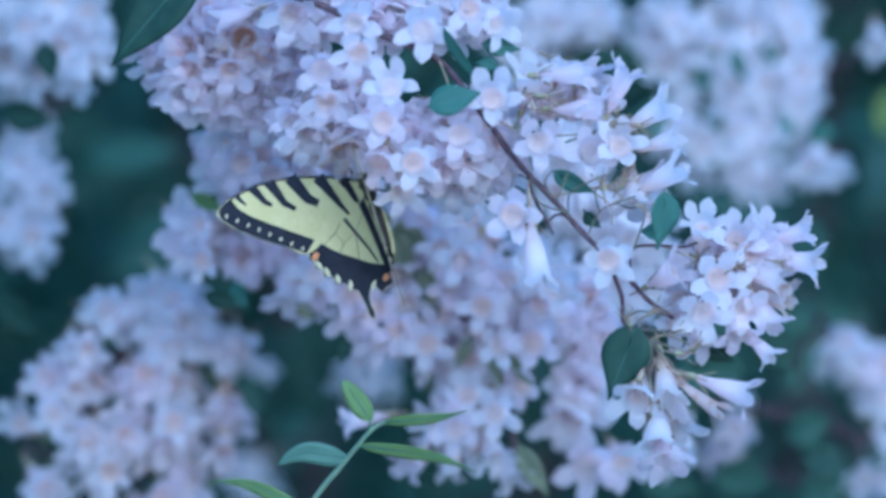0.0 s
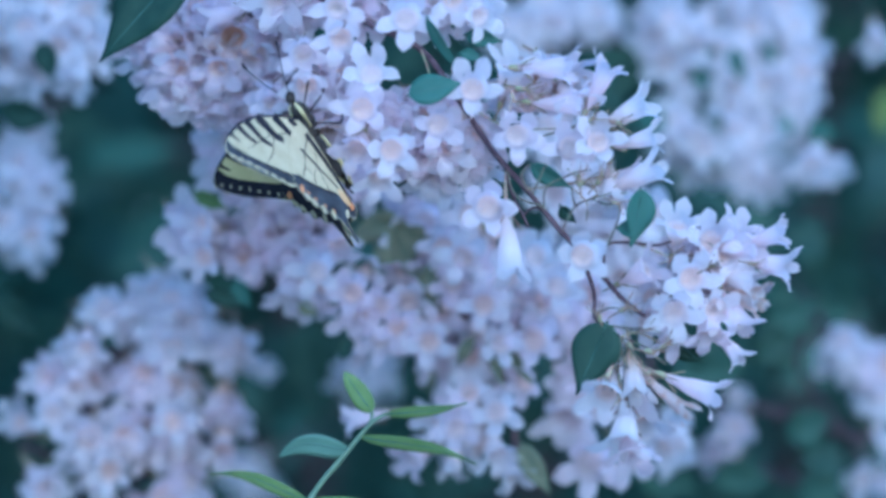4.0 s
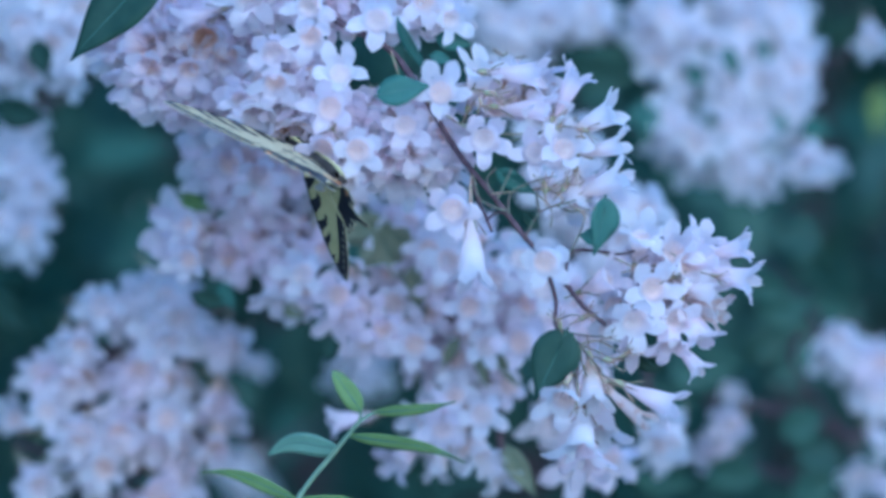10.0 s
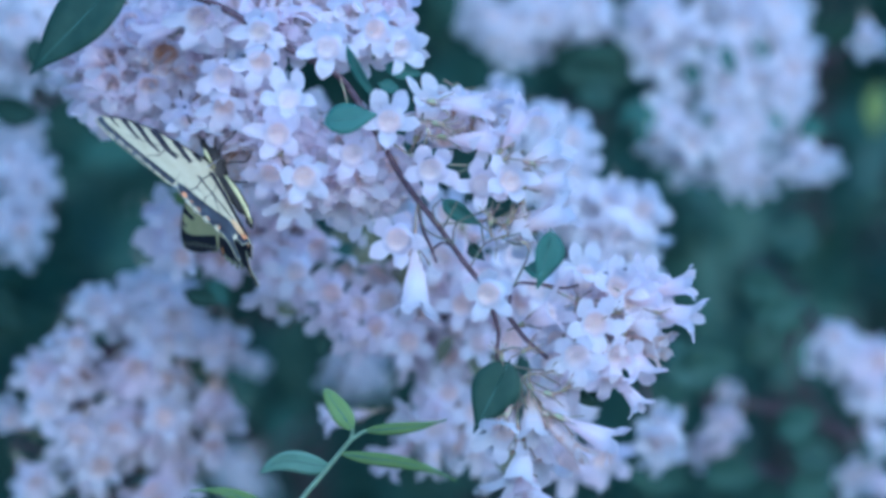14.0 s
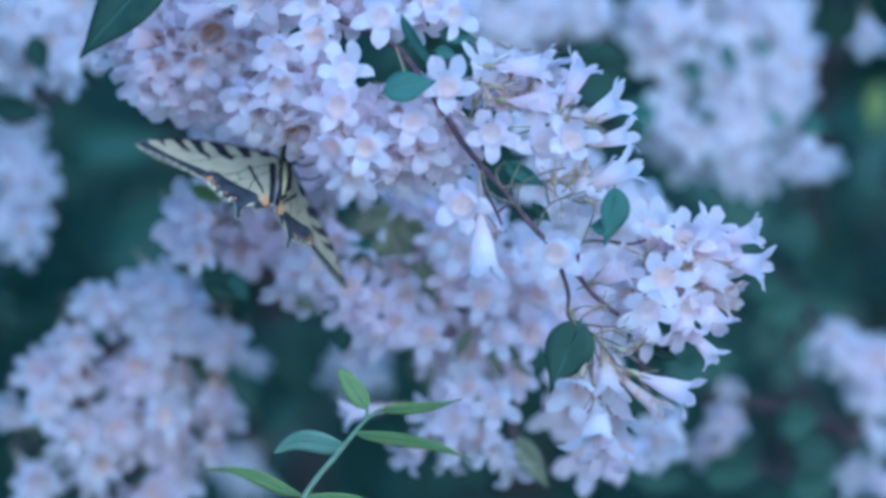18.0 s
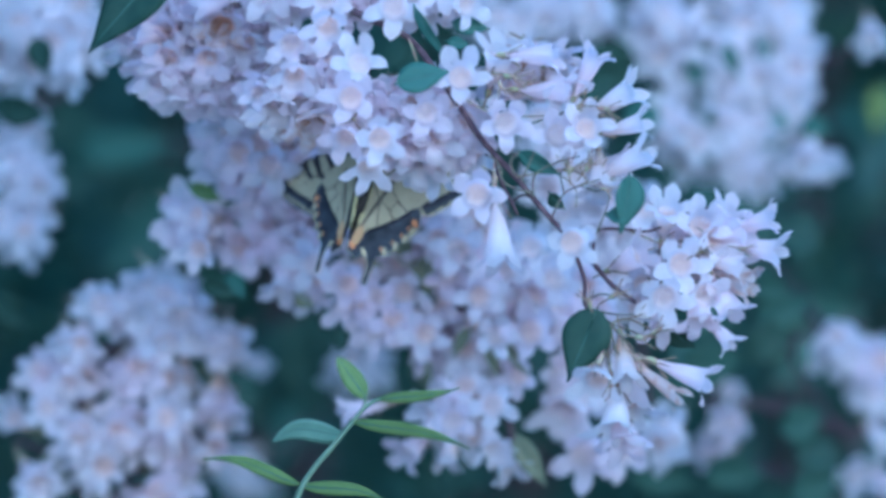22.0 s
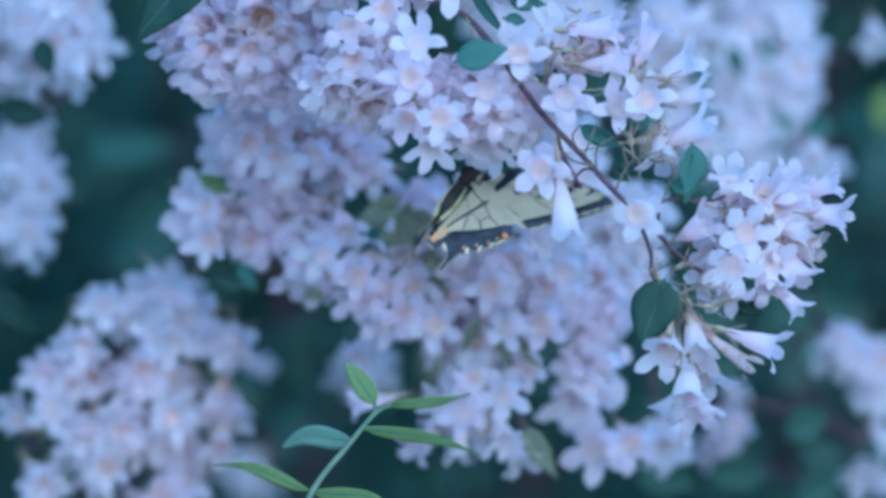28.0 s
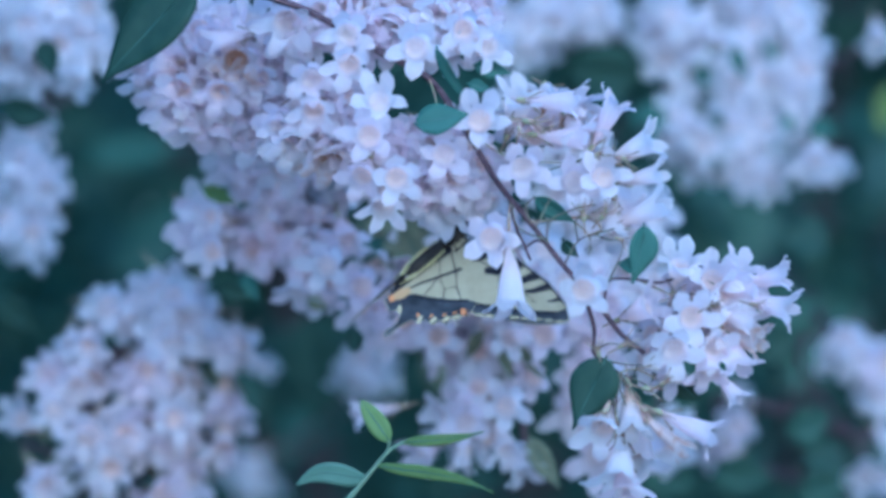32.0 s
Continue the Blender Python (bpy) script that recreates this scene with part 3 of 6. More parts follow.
# upper spray: x, z (mm), axis across, up and towards the viewer, depth (mm), size, sort
for fl in (
        (-42.7, 71.6, 0, -0.2, 0.9, -8, 1, "open"),
        (-42.1, 60.9, 0, -0.4, 0.85, -8, 1, "open"),
        (-53.9, 56.4, 0, -0.4, 0.85, -5, 1, "open"),
        (-53.4, 45.7, 0, -0.5, 0.75, -2, 1, "open"),
        (-20.7, 67.7, 0.05, -0.1, 1, -12, 1.1, "open"),
        (-32.0, 52.9, 0.05, 0.35, 0.9, -14, 1.05, "open"),
        (-35.5, 39.8, 0, -0.05, 1, -16, 1.1, "open"),
        (-26.6, 25.7, 0.05, -0.25, 1, -14, 1.08, "open"),
        (-38.6, 25.2, -0.2, -0.5, 0.8, -8, 1, "open"),
        (-31.1, 15.4, 0, -0.6, 0.7, -4, 1, "open")):
    flower(branch, *fl, rnd=brnd)
# middle spray: x, z (mm), axis across, up and towards the viewer, depth (mm), size, sort
for fl in (
        (-11.4, 33.7, 0.1, -0.2, 0.9, -10, 1.05, "open"),
        (-0.7, 46.2, 0, 0.15, 1, -14, 1.1, "open"),
        (-4.8, 73.0, 0.2, -0.3, 0.9, -8, 1, "open"),
        (4.6, 68.0, 0.5, -0.2, 0.7, -4, 1, "open"),
        (13.6, 55.3, 0.3, 0.75, 0.5, -6, 1.1, "open"),
        (29.5, 51.1, 0.95, -0.08, 0.2, -6, 1.25, "narrow"),
        (42.5, 51.4, 0.5, 0.85, 0.15, -4, 1.15, "narrow"),
        (53.8, 39.7, 0.9, 0.4, 0.2, -4, 1.3, "narrow"),
        (56.3, 29.4, 0.97, 0.18, 0.2, -4, 1.05, "narrow"),
        (13.6, 29.6, 0.1, -0.2, 0.95, -12, 1.1, "open")):
    flower(branch, *fl, rnd=brnd)
# middle spray, lower: x, z (mm), axis across, up and towards the viewer, depth (mm), size, sort
for fl in (
        (30.5, 26.6, 0.2, 0, 0.9, -10, 1.05, "open"),
        (39.5, 29.6, 0.2, 0.3, 0.9, -12, 1.05, "open"),
        (33.1, 39.9, 0.95, -0.1, 0.25, -5, 1.25, "narrow"),
        (56.7, 19.6, 0.9, 0.38, 0.2, -4, 1.3, "narrow"),
        (32.3, 38.0, 0.35, -0.6, 0.7, -4, 1.05, "open"),
        (49.3, 15.9, 0.95, 0, 0.2, 2, 1.2, "narrow"),
        (18.9, 42.1, 0.3, 0.1, 0.9, 2, 1.1, "open")):
    flower(branch, *fl, rnd=brnd)
# middle spray, lower, more: x, z (mm), axis across, up and towards the viewer, depth (mm), size, sort
for fl in (
        (42.1, 7.3, 0, -0.9, 0.4, -2, 1, "open"),
        (32.3, -8.7, 0, -0.2, 0.95, -14, 1.1, "open"),
        (3.7, 7.7, 0.05, -0.15, 1, -16, 1.12, "open"),
        (9.6, -12.6, 0.03, -0.97, 0.22, -15, 1.52, "narrow"),
        (-7.9, 25.2, 0.1, -0.5, 0.8, 0, 1, "open"),
        (-16.8, 23.4, 0.1, -0.6, 0.7, 2, 1, "open"),
        (1.1, 30.5, 0.2, -0.3, 0.8, 2, 1, "open")):
    flower(branch, *fl, rnd=brnd)
# end spray: x, z (mm), axis across, up and towards the viewer, depth (mm), size, sort
for fl in (
        (63.8, 4.1, 0.15, 0.65, 0.6, -6, 1, "open"),
        (84.1, 2.3, 0.5, 0.7, 0.4, -4, 1, "open"),
        (74.3, -3.0, 0.2, 0.2, 0.9, -8, 1.05, "open"),
        (95.3, -2.5, 1, 0.2, 0.2, -2, 1.05, "narrow"),
        (97.1, -13.2, 0.95, -0.25, 0.25, -4, 1.25, "narrow"),
        (79.3, -9.1, 0.4, -0.2, 0.8, -8, 1, "open"),
        (67.1, -16.2, 0.1, -0.1, 0.95, -12, 1.08, "open"),
        (86.4, -18.0, 0.85, -0.35, 0.3, -4, 1.2, "narrow"),
        (89.5, -23.9, 0.85, -0.3, 0.3, 0, 1, "old"),
        (60.9, -27.9, 0, -0.35, 0.9, -12, 1.1, "open")):
    flower(branch, *fl, rnd=brnd)
# end spray, lower: x, z (mm), axis across, up and towards the viewer, depth (mm), size, sort
for fl in (
        (75.2, -27.0, 0.3, -0.3, 0.85, -8, 1, "open"),
        (82.3, -32.9, 0.4, -0.9, 0.2, -2, 1, "open"),
        (72.5, -35.9, 0.1, -0.75, 0.5, -4, 1, "open"),
        (81.1, -41.2, 0.6, -0.8, 0.2, 0, 0.9, "narrow"),
        (70.7, -8.7, 0.1, 0.1, 0.9, 0, 1, "open"),
        (56.1, -11.4, 0.7, 0.3, 0.5, -4, 1, "open"),
        (87.7, -7.0, 0.9, 0.05, 0.35, -4, 1.2, "narrow"),
        (79.6, -19.5, 0.5, -0.3, 0.8, -4, 1, "open")):
    flower(branch, *fl, rnd=brnd)
# hanging tip: x, z (mm), axis across, up and towards the viewer, depth (mm), size, sort
for fl in (
        (37.9, -54.3, -0.2, -0.55, 0.75, -10, 1.15, "open"),
        (48.6, -53.0, 0.1, -0.9, 0.4, -8, 1.1, "peach"),
        (43.9, -69.5, -0.1, -0.85, 0.5, -6, 1.2, "white"),
        (47.1, -73.4, 0.15, -0.8, 0.55, -2, 1.05, "open"),
        (52.0, -64.1, 0.1, -0.85, 0.5, 8, 1.2, "open"),
        (47.5, -74.8, 0.1, -0.8, 0.6, 4, 1.2, "open"),
        (72.8, -53.0, 0.9, -0.42, 0.1, -8, 1.3, "narrow"),
        (62.1, -56.4, 0.72, -0.69, 0.1, -6, 1.1, "old_narrow"),
        (61.4, -37.3, 0.2, -0.8, 0.55, 2, 1.05, "open"),
        (54.6, -30.2, 0.3, -0.2, 0.9, 6, 1, "open"),
        (56.4, -21.2, 0.2, 0.1, 0.9, 8, 1, "open")):
    flower(branch, *fl, rnd=brnd)
left_branch = root("flowering_branch", 1.63, "crowded spray of pale pink flowers with browning throats", "flowering branch", "flowering branches", 1.018)
stem(left_branch, [(-147.1, 640, 239.4), (-132.8, 330, 153.7), (-111.4, 60, 112.7), (-95.3, 14, 91.2), (-86.4, 14, 78.7), (-77.5, 14, 68.0), (-68.6, 14, 59.1), (-61.4, 14, 52.0)], 0.0016, 0.0009, TWIG, name='stem')
# outer spray: x, z (mm), axis across, up and towards the viewer, depth (mm), size, sort
for fl in (
        (-82.0, 69.5, -1, -0.3, 0.25, -8, 1.1, "narrow"),
        (-73.9, 61.8, 0, -0.5, 0.8, -2, 1.1, "old"),
        (-86.4, 72.5, -0.2, -0.3, 0.8, 2, 1, "open"),
        (-93.9, 61.8, -0.4, -0.2, 0.8, 2, 1, "open"),
        (-103.4, 64.1, -0.9, 0.1, 0.4, 4, 1, "open"),
        (-97.5, 50.2, -0.3, -0.8, 0.4, 4, 1, "open"),
        (-92.1, 52.9, -0.1, -0.4, 0.8, 0, 1, "open"),
        (-78.9, 51.6, 0, -0.5, 0.75, -2, 1, "open"),
        (-66.4, 56.4, 0.1, -0.5, 0.7, 2, 1, "open"),
        (-55.2, 68.0, 0, -0.25, 0.9, -10, 1, "open")):
    flower(left_branch, *fl, rnd=brnd)
patch(left_branch, -84.0, 47.0, 17.0, 9.0, 12, 33, depth=12, thick=10, down=0.7, old=0.0)
patch(left_branch, -66.0, 42.0, 14.0, 9.0, 9, 34, depth=16, thick=10, down=0.7, old=0.0)
patch(left_branch, -77.5, 63.6, 28.6, 17.9, 40, 21, depth=12, thick=10, old=0.03)
leaf(left_branch, -86.4, 87.7, -116.4, 57.7, 18.7, LEAF_DARK, depth=-20, roll=15, fold=0.2)
patch(branch, -40.0, 75.2, 28.6, 10.7, 22, 22, depth=10, thick=10)
patch(branch, -47.1, 41.2, 19.6, 14.3, 22, 23, depth=10, thick=10)
patch(branch, -15.0, 75.2, 26.8, 10.7, 16, 24, depth=8, thick=10)
patch(branch, -15.0, 30.5, 21.4, 14.3, 20, 25, depth=12, thick=10)
patch(branch, 20.7, 46.6, 14.3, 8.9, 5, 26, depth=12, thick=8)
patch(branch, 72.5, -14.1, 14.3, 14.3, 9, 28, depth=10, thick=8)
patch(branch, -4.3, 21.6, 12.5, 8.9, 6, 30, depth=16, thick=8)

# ---- the branch behind it ----
rear = root("flowering_branch", 1.70, "hanging branch of pale flowers behind the arching twig", "flowering branch", "flowering branches")
stem(rear, [(-167.7, 560, 216.5), (-137.3, 300, 146.3), (-107.0, 60, 95.0), (-86.1, 20, 60.9), (-59.6, 20, 26.7), (-42.5, 20, 2.1), (-19.7, 20, -15.0), (3.0, 20, -22.6), (18.2, 20, -45.3), (22.0, 20, -79.5)], 0.002, 0.001, TWIG, name='stem')
patch(rear, -67.2, 32.4, 17.1, 9.5, 4, 40, thick=12, size=1.2, old=0.02, depth=6, down=0.2)
patch(rear, -67.2, 17.3, 15.2, 9.5, 4, 41, thick=12, size=1.2, old=0.02, depth=10, down=0.2)
patch(rear, -85.2, 4.0, 5.7, 11.4, 4, 42, thick=12, size=1.2, old=0.02, depth=10, down=0.2)
patch(rear, -67.2, -1.7, 11.4, 11.4, 6, 43, thick=12, size=1.2, old=0.02, depth=16, down=0.2)
patch(rear, -52.0, 2.1, 9.5, 9.5, 3, 44, thick=12, size=1.2, old=0.02, depth=16, down=0.2)
patch(rear, -43.4, -15.0, 7.6, 7.6, 2, 45, thick=12, size=1.2, old=0.02, depth=10, down=0.2)
patch(rear, -12.1, -34.0, 15.2, 7.6, 3, 46, thick=12, size=1.2, old=0.02, depth=26, down=0.2)
patch(rear, 3.0, 0.2, 20.9, 11.4, 9, 47, thick=12, size=1.2, old=0.02, depth=18, down=0.2)
patch(rear, 12.5, -22.6, 11.4, 13.3, 4, 48, thick=12, size=1.2, old=0.02, depth=26, down=0.2)
patch(rear, 10.6, -39.6, 15.2, 7.6, 3, 49, thick=12, size=1.2, old=0.02, depth=28, down=0.2)
patch(rear, 3.0, -64.3, 15.2, 9.5, 3, 50, thick=12, size=1.2, old=0.02, depth=24, down=0.2)
patch(rear, 22.0, -22.6, 15.2, 11.4, 6, 51, thick=12, size=1.2, old=0.02, depth=24, down=0.2)
patch(rear, 44.8, -22.6, 13.3, 15.2, 8, 52, thick=12, size=1.2, old=0.02, depth=16, down=0.2)
patch(rear, 42.9, -49.1, 9.5, 17.1, 6, 53, thick=12, size=1.2, old=0.02, depth=20, down=0.2)
patch(rear, 52.4, -75.7, 9.5, 7.6, 2, 54, thick=12, size=1.2, old=0.02, depth=18, down=0.2)
patch(rear, -10.2, 7.8, 9.5, 7.6, 3, 55, thick=12, size=1.2, old=0.02, depth=16, down=0.2)
patch(rear, -46.3, 36.2, 17.1, 11.4, 8, 56, thick=12, size=1.2, old=0.02, depth=4, down=0.2)
patch(rear, -31.1, 21.1, 13.3, 9.5, 4, 57, thick=12, size=1.2, old=0.02, depth=8, down=0.2)
patch(rear, -57.7, 40.0, 11.4, 7.6, 2, 58, thick=12, size=1.2, old=0.02, depth=4, down=0.2)
# outer flowers: x, z (mm), axis across, up and towards the viewer, depth (mm), size, sort
for fl in (
        (-72.8, 25.2, -0.1, -0.24, 0.9, -6, 1, "open"),
        (-59.6, 19.2, 0.1, -0.24, 0.85, -4, 1, "open"),
        (-79.5, 31.5, -0.7, 0, 0.6, -2, 1, "open"),
        (-87.1, 7.8, -0.5, 0.06, 0.7, -4, 1, "open"),
        (-85.2, -5.5, -0.3, -0.3, 0.8, -4, 1, "open"),
        (-36.8, -2.1, 0.2, -0.48, 0.5, -10, 1, "open"),
        (-51.0, -9.3, 0, -0.18, 0.9, -2, 1, "open"),
        (-42.5, -15.0, 0.1, -0.3, 0.8, -6, 1, "open"),
        (-55.8, -19.7, -0.1, -0.54, 0.3, -2, 1, "open"),
        (-35.3, -25.4, -0.2, -0.42, 0.6, -8, 1, "open")):
    flower(rear, *fl, rnd=brnd)
# flowers close under the outer spray: x, z (mm), axis across, up and towards the viewer, depth (mm), size, sort
for fl in (
        (-54.3, 37.1, 0.1, -0.3, 0.9, -38, 1.1, "open"),
        (-66.4, 39.9, -0.1, -0.2, 0.9, -36, 1.1, "open"),
        (-70.1, 26.0, -0.2, -0.3, 0.9, -34, 1.1, "open"),
        (-58.0, 21.7, 0.1, -0.4, 0.85, -34, 1.1, "open"),
        (-76.6, 35.8, -0.6, -0.1, 0.7, -32, 1.05, "open"),
        (-46.5, 23.0, 0.2, -0.5, 0.8, -30, 1.05, "open"),
        (-63.0, 31.0, 0.0, -0.1, 0.95, -30, 1.1, "open")):
    flower(rear, *fl, rnd=brnd)
# flowers that hang clear: x, z (mm), axis across, up and towards the viewer, depth (mm), size, sort
for fl in (
        (-24.5, -20.7, 0, -0.18, 0.95, -12, 1, "open"),
        (-17.5, -28.6, 0.1, -0.27, 0.85, -14, 1, "open"),
        (-24.5, -33.6, -0.1, -0.36, 0.75, -10, 1, "open"),
        (-31.5, -23.0, -0.3, -0.3, 0.8, -8, 1, "open"),
        (-9.3, -28.3, 0.3, -0.24, 0.8, -8, 1, "open"),
        (-3.6, -0.8, -0.1, -0.18, 0.95, -12, 1, "open"),
        (-12.1, 0.2, -0.5, 0.12, 0.7, -6, 1, "open")):
    flower(rear, *fl, rnd=brnd)
# flowers that hang clear, more: x, z (mm), axis across, up and towards the viewer, depth (mm), size, sort
for fl in (
        (0.2, -13.5, 0, -0.21, 0.9, -12, 1, "open"),
        (-7.4, -11.2, -0.1, -0.48, 0.5, 0, 1, "open"),
        (-2.3, -23.5, 0.1, -0.36, 0.7, -6, 1, "open"),
        (12.5, -12.1, 0.1, -0.97, 0.2, -14, 1.35, "narrow"),
        (9.1, -18.8, 0, -0.54, 0.4, -6, 1, "open"),
        (21.1, -5.1, 0.2, -0.18, 0.9, -8, 1, "open")):
    flower(rear, *fl, rnd=brnd)
# lower flowers: x, z (mm), axis across, up and towards the viewer, depth (mm), size, sort
for fl in (
        (6.8, -5.5, 0.1, -0.3, 0.8, -8, 1, "open"),
        (16.3, 0.2, 0.2, -0.24, 0.85, -8, 1, "open"),
        (10.6, 5.9, 0.1, -0.3, 0.8, -2, 1, "open"),
        (27.7, -15.0, 0.2, -0.24, 0.85, -4, 1, "open"),
        (38.1, -22.6, 0.1, -0.18, 0.9, 0, 1, "open"),
        (-17.8, -11.2, -0.2, -0.42, 0.6, -4, 1, "open"),
        (-15.9, 3.0, 0.4, -0.24, 0.8, -4, 1, "open"),
        (-8.3, 7.8, 0.1, -0.24, 0.9, -4, 1, "open"),
        (-30.2, -9.3, -0.2, -0.36, 0.7, -8, 1, "open")):
    flower(rear, *fl, rnd=brnd)
# lower flowers, more: x, z (mm), axis across, up and towards the viewer, depth (mm), size, sort
for fl in (
        (-42.5, -2.7, -0.3, -0.3, 0.8, -4, 1, "open"),
        (31.5, -19.7, 0.2, -0.24, 0.9, -6, 1, "open"),
        (-14.0, -19.7, 0.1, -0.3, 0.8, -8, 1, "open"),
        (20.1, -15.0, 0.2, -0.36, 0.7, -8, 1, "open"),
        (28.1, -31.7, 0.05, -0.03, 1, -14, 1.2, "open"),
        (23.0, -47.2, -0.2, -0.18, 0.8, -4, 1, "open"),
        (5.3, -47.2, -0.1, 0.33, 0.75, -10, 1, "open"),
        (-1.7, -51.4, -0.8, 0.25, 0.4, -8, 1, "narrow"),
        (15.6, -56.0, 0.05, -0.12, 1, -14, 1.08, "open")):
    flower(rear, *fl, rnd=brnd)
# lower flowers, more: x, z (mm), axis across, up and towards the viewer, depth (mm), size, sort
for fl in (
        (1.5, -62.0, 0, -0.18, 0.95, -14, 1.05, "open"),
        (15.9, -72.3, 0.2, -0.51, 0.4, -6, 1, "open"),
        (0.2, -76.8, -0.1, -0.9, 0.3, -2, 0.9, "peach"),
        (22.0, -79.5, 0.3, -0.54, 0.3, 0, 1, "open"),
        (-9.3, -59.6, -0.8, -0.12, 0.5, -4, 1, "open"),
        (-34.5, -58.2, -0.95, -0.2, 0.1, -4, 1.1, "narrow"),
        (-15.9, -73.8, -0.5, -0.42, 0.4, 2, 1, "open"),
        (6.8, -39.6, 0.1, -0.3, 0.7, 8, 1, "open"),
        (10.6, -30.2, 0.2, -0.36, 0.6, 10, 1, "open")):
    flower(rear, *fl, rnd=brnd)
# flowers that close the middle: x, z (mm), axis across, up and towards the viewer, depth (mm), size, sort
for fl in (
        (11.0, -20.0, 0.1, -0.1, 1, -22, 1.05, "open"),
        (18.0, -10.5, -0.1, 0, 1, -20, 1.1, "open"),
        (4.0, -4.5, 0.1, -0.15, 1, -18, 1.1, "white"),
        (-8.0, -33.0, -0.1, -0.2, 1, -16, 1.05, "open"),
        (29.0, -3.0, 0.2, 0, 1, -20, 1.1, "white"),
        (36.5, -14.0, 0.2, -0.1, 1, -20, 1.1, "open"),
        (17.0, -33.0, 0.1, -0.1, 1, -16, 1.0, "white"),
        (-34.0, -16.0, -0.2, -0.1, 1, -18, 1.05, "open"),
        (-46.0, -9.0, -0.2, -0.1, 1, -18, 1.05, "white"),
        (5.5, 11.0, -0.1, 0, 1, -18, 1.1, "open")):
    flower(rear, *fl, rnd=brnd)
leaf(rear, -17.8, 9.7, -34.9, 4.0, 9.5, LEAF_OLIVE, depth=-4, roll=15)
leaf(rear, -25.4, 0.2, -42.5, -9.3, 6.8, LEAF_TEAL, depth=-4, roll=15)
leaf(rear, -22.6, 7.8, -27.3, -11.0, 8.5, LEAF_OLIVE, depth=-4, roll=15)
leaf(rear, -19.7, 5.9, -11.2, -13.0, 8.0, LEAF_OLIVE, depth=-4, roll=15)
leaf(rear, -21.6, 4.0, -34.9, -5.5, 11.4, LEAF_OLIVE, depth=-4, roll=15)
leaf(rear, -15.9, 5.9, -4.6, -1.7, 9.5, LEAF_OLIVE, depth=-4, roll=15)
leaf(rear, 12.5, -30.2, 16.3, -47.2, 4.9, LEAF_OLIVE, depth=-4, roll=15)
leaf(rear, 6.8, -30.2, 1.1, -39.6, 4.6, LEAF_OLIVE, depth=-4, roll=15)
leaf(rear, 18.2, -34.0, 27.7, -47.2, 4.6, LEAF_OLIVE, depth=-4, roll=15)
leaf(rear, -8.3, -5.5, -4.6, -22.6, 7.6, LEAF_OLIVE, depth=-4, roll=15)
leaf(rear, 22.0, 0.2, 14.4, 2.1, 6.8, LEAF_TEAL, depth=-4, roll=15)
leaf(rear, 27.7, 2.1, 23.0, -5.5, 5.7, LEAF_TEAL, depth=-4, roll=15)
leaf(rear, 3.0, -5.5, 10.6, -7.4, 5.7, LEAF_TEAL, depth=-4, roll=15)
leaf(rear, 23.0, -66.2, 32.4, -83.3, 8.3, LEAF_OLIVE, depth=-4, roll=15)
leaf(rear, -27.3, 8.7, -12.1, 4.0, 11.4, LEAF_OLIVE, depth=-4, roll=15)
leaf(rear, 27.7, -22.6, 22.0, -25.4, 6.8, LEAF_OLIVE, depth=-4, roll=15)
leaf(rear, 1.1, -4.6, 8.7, -6.5, 5.7, LEAF_TEAL, depth=-4, roll=15)
leaf(rear, -10.2, -19.7, -4.6, -22.6, 6.8, LEAF_DARK, depth=-4, roll=15)
leaf(rear, -86.1, 18.2, -75.7, 12.5, 5.7, LEAF_FRESH, depth=-4, roll=15)
leaf(rear, -82.3, -15.0, -69.1, -19.7, 6.5, LEAF_DARK, depth=-4, roll=15)
leaf(rear, -72.8, -11.2, -68.1, -20.7, 6.5, LEAF_TEAL, depth=-4, roll=15)
leaf(rear, -34.9, -8.3, -43.4, -11.2, 5.7, LEAF_DARK, depth=-4, roll=15)
leaf(rear, -36.8, -15.0, -41.5, -26.4, 4.6, LEAF_TEAL, depth=-4, roll=15)
leaf(rear, -34.9, -30.2, -36.8, -37.8, 7.6, LEAF_DARK, depth=-4, roll=15)
leaf(rear, -51.0, -18.8, -44.8, -23.0, 4.9, LEAF_OLIVE, depth=-4, roll=15)

# ---- branches deeper in the shrub ----
upper_left = root("flowering_branch", 1.78, 'pale flower cluster in soft focus beside the dark leaf', "flowering branch", "flowering branches", 0.957)
stem(upper_left, [(-166.9, 420, 110.2), (-160.7, 200, 97.8), (-158.6, 40, 85.3), (-158.6, 25, 79.1), (-137.8, 25, 72.9), (-139.9, 25, 87.4), (-150.3, 25, 57.3)], 0.002, 0.001, TWIG, name='stem')
patch(upper_left, -158.6, 79.1, 18.7, 16.6, 9, 100, thick=24, size=1.1, old=0.02, kind=2)
patch(upper_left, -137.8, 72.9, 11.4, 14.5, 6, 101, thick=24, size=1.1, old=0.02, kind=2)
patch(upper_left, -139.9, 87.4, 18.7, 8.3, 5, 102, thick=24, size=1.1, old=0.02, kind=2)
patch(upper_left, -150.3, 57.3, 6.2, 8.3, 1, 103, thick=24, size=1.1, old=0.02, kind=2)
leaf(upper_left, -162.7, 52.1, -144.0, 46.9, 12.5, LEAF_DARK, depth=-6, roll=20)
leaf(upper_left, -146.1, 75.3, -142.8, 61.4, 9.5, LEAF_DARK, depth=-34, roll=10)
side_left = root("flowering_branch", 1.8, 'drooping bunch of bluish white flowers against dark leaves', "flowering branch", "flowering branches", 0.947)
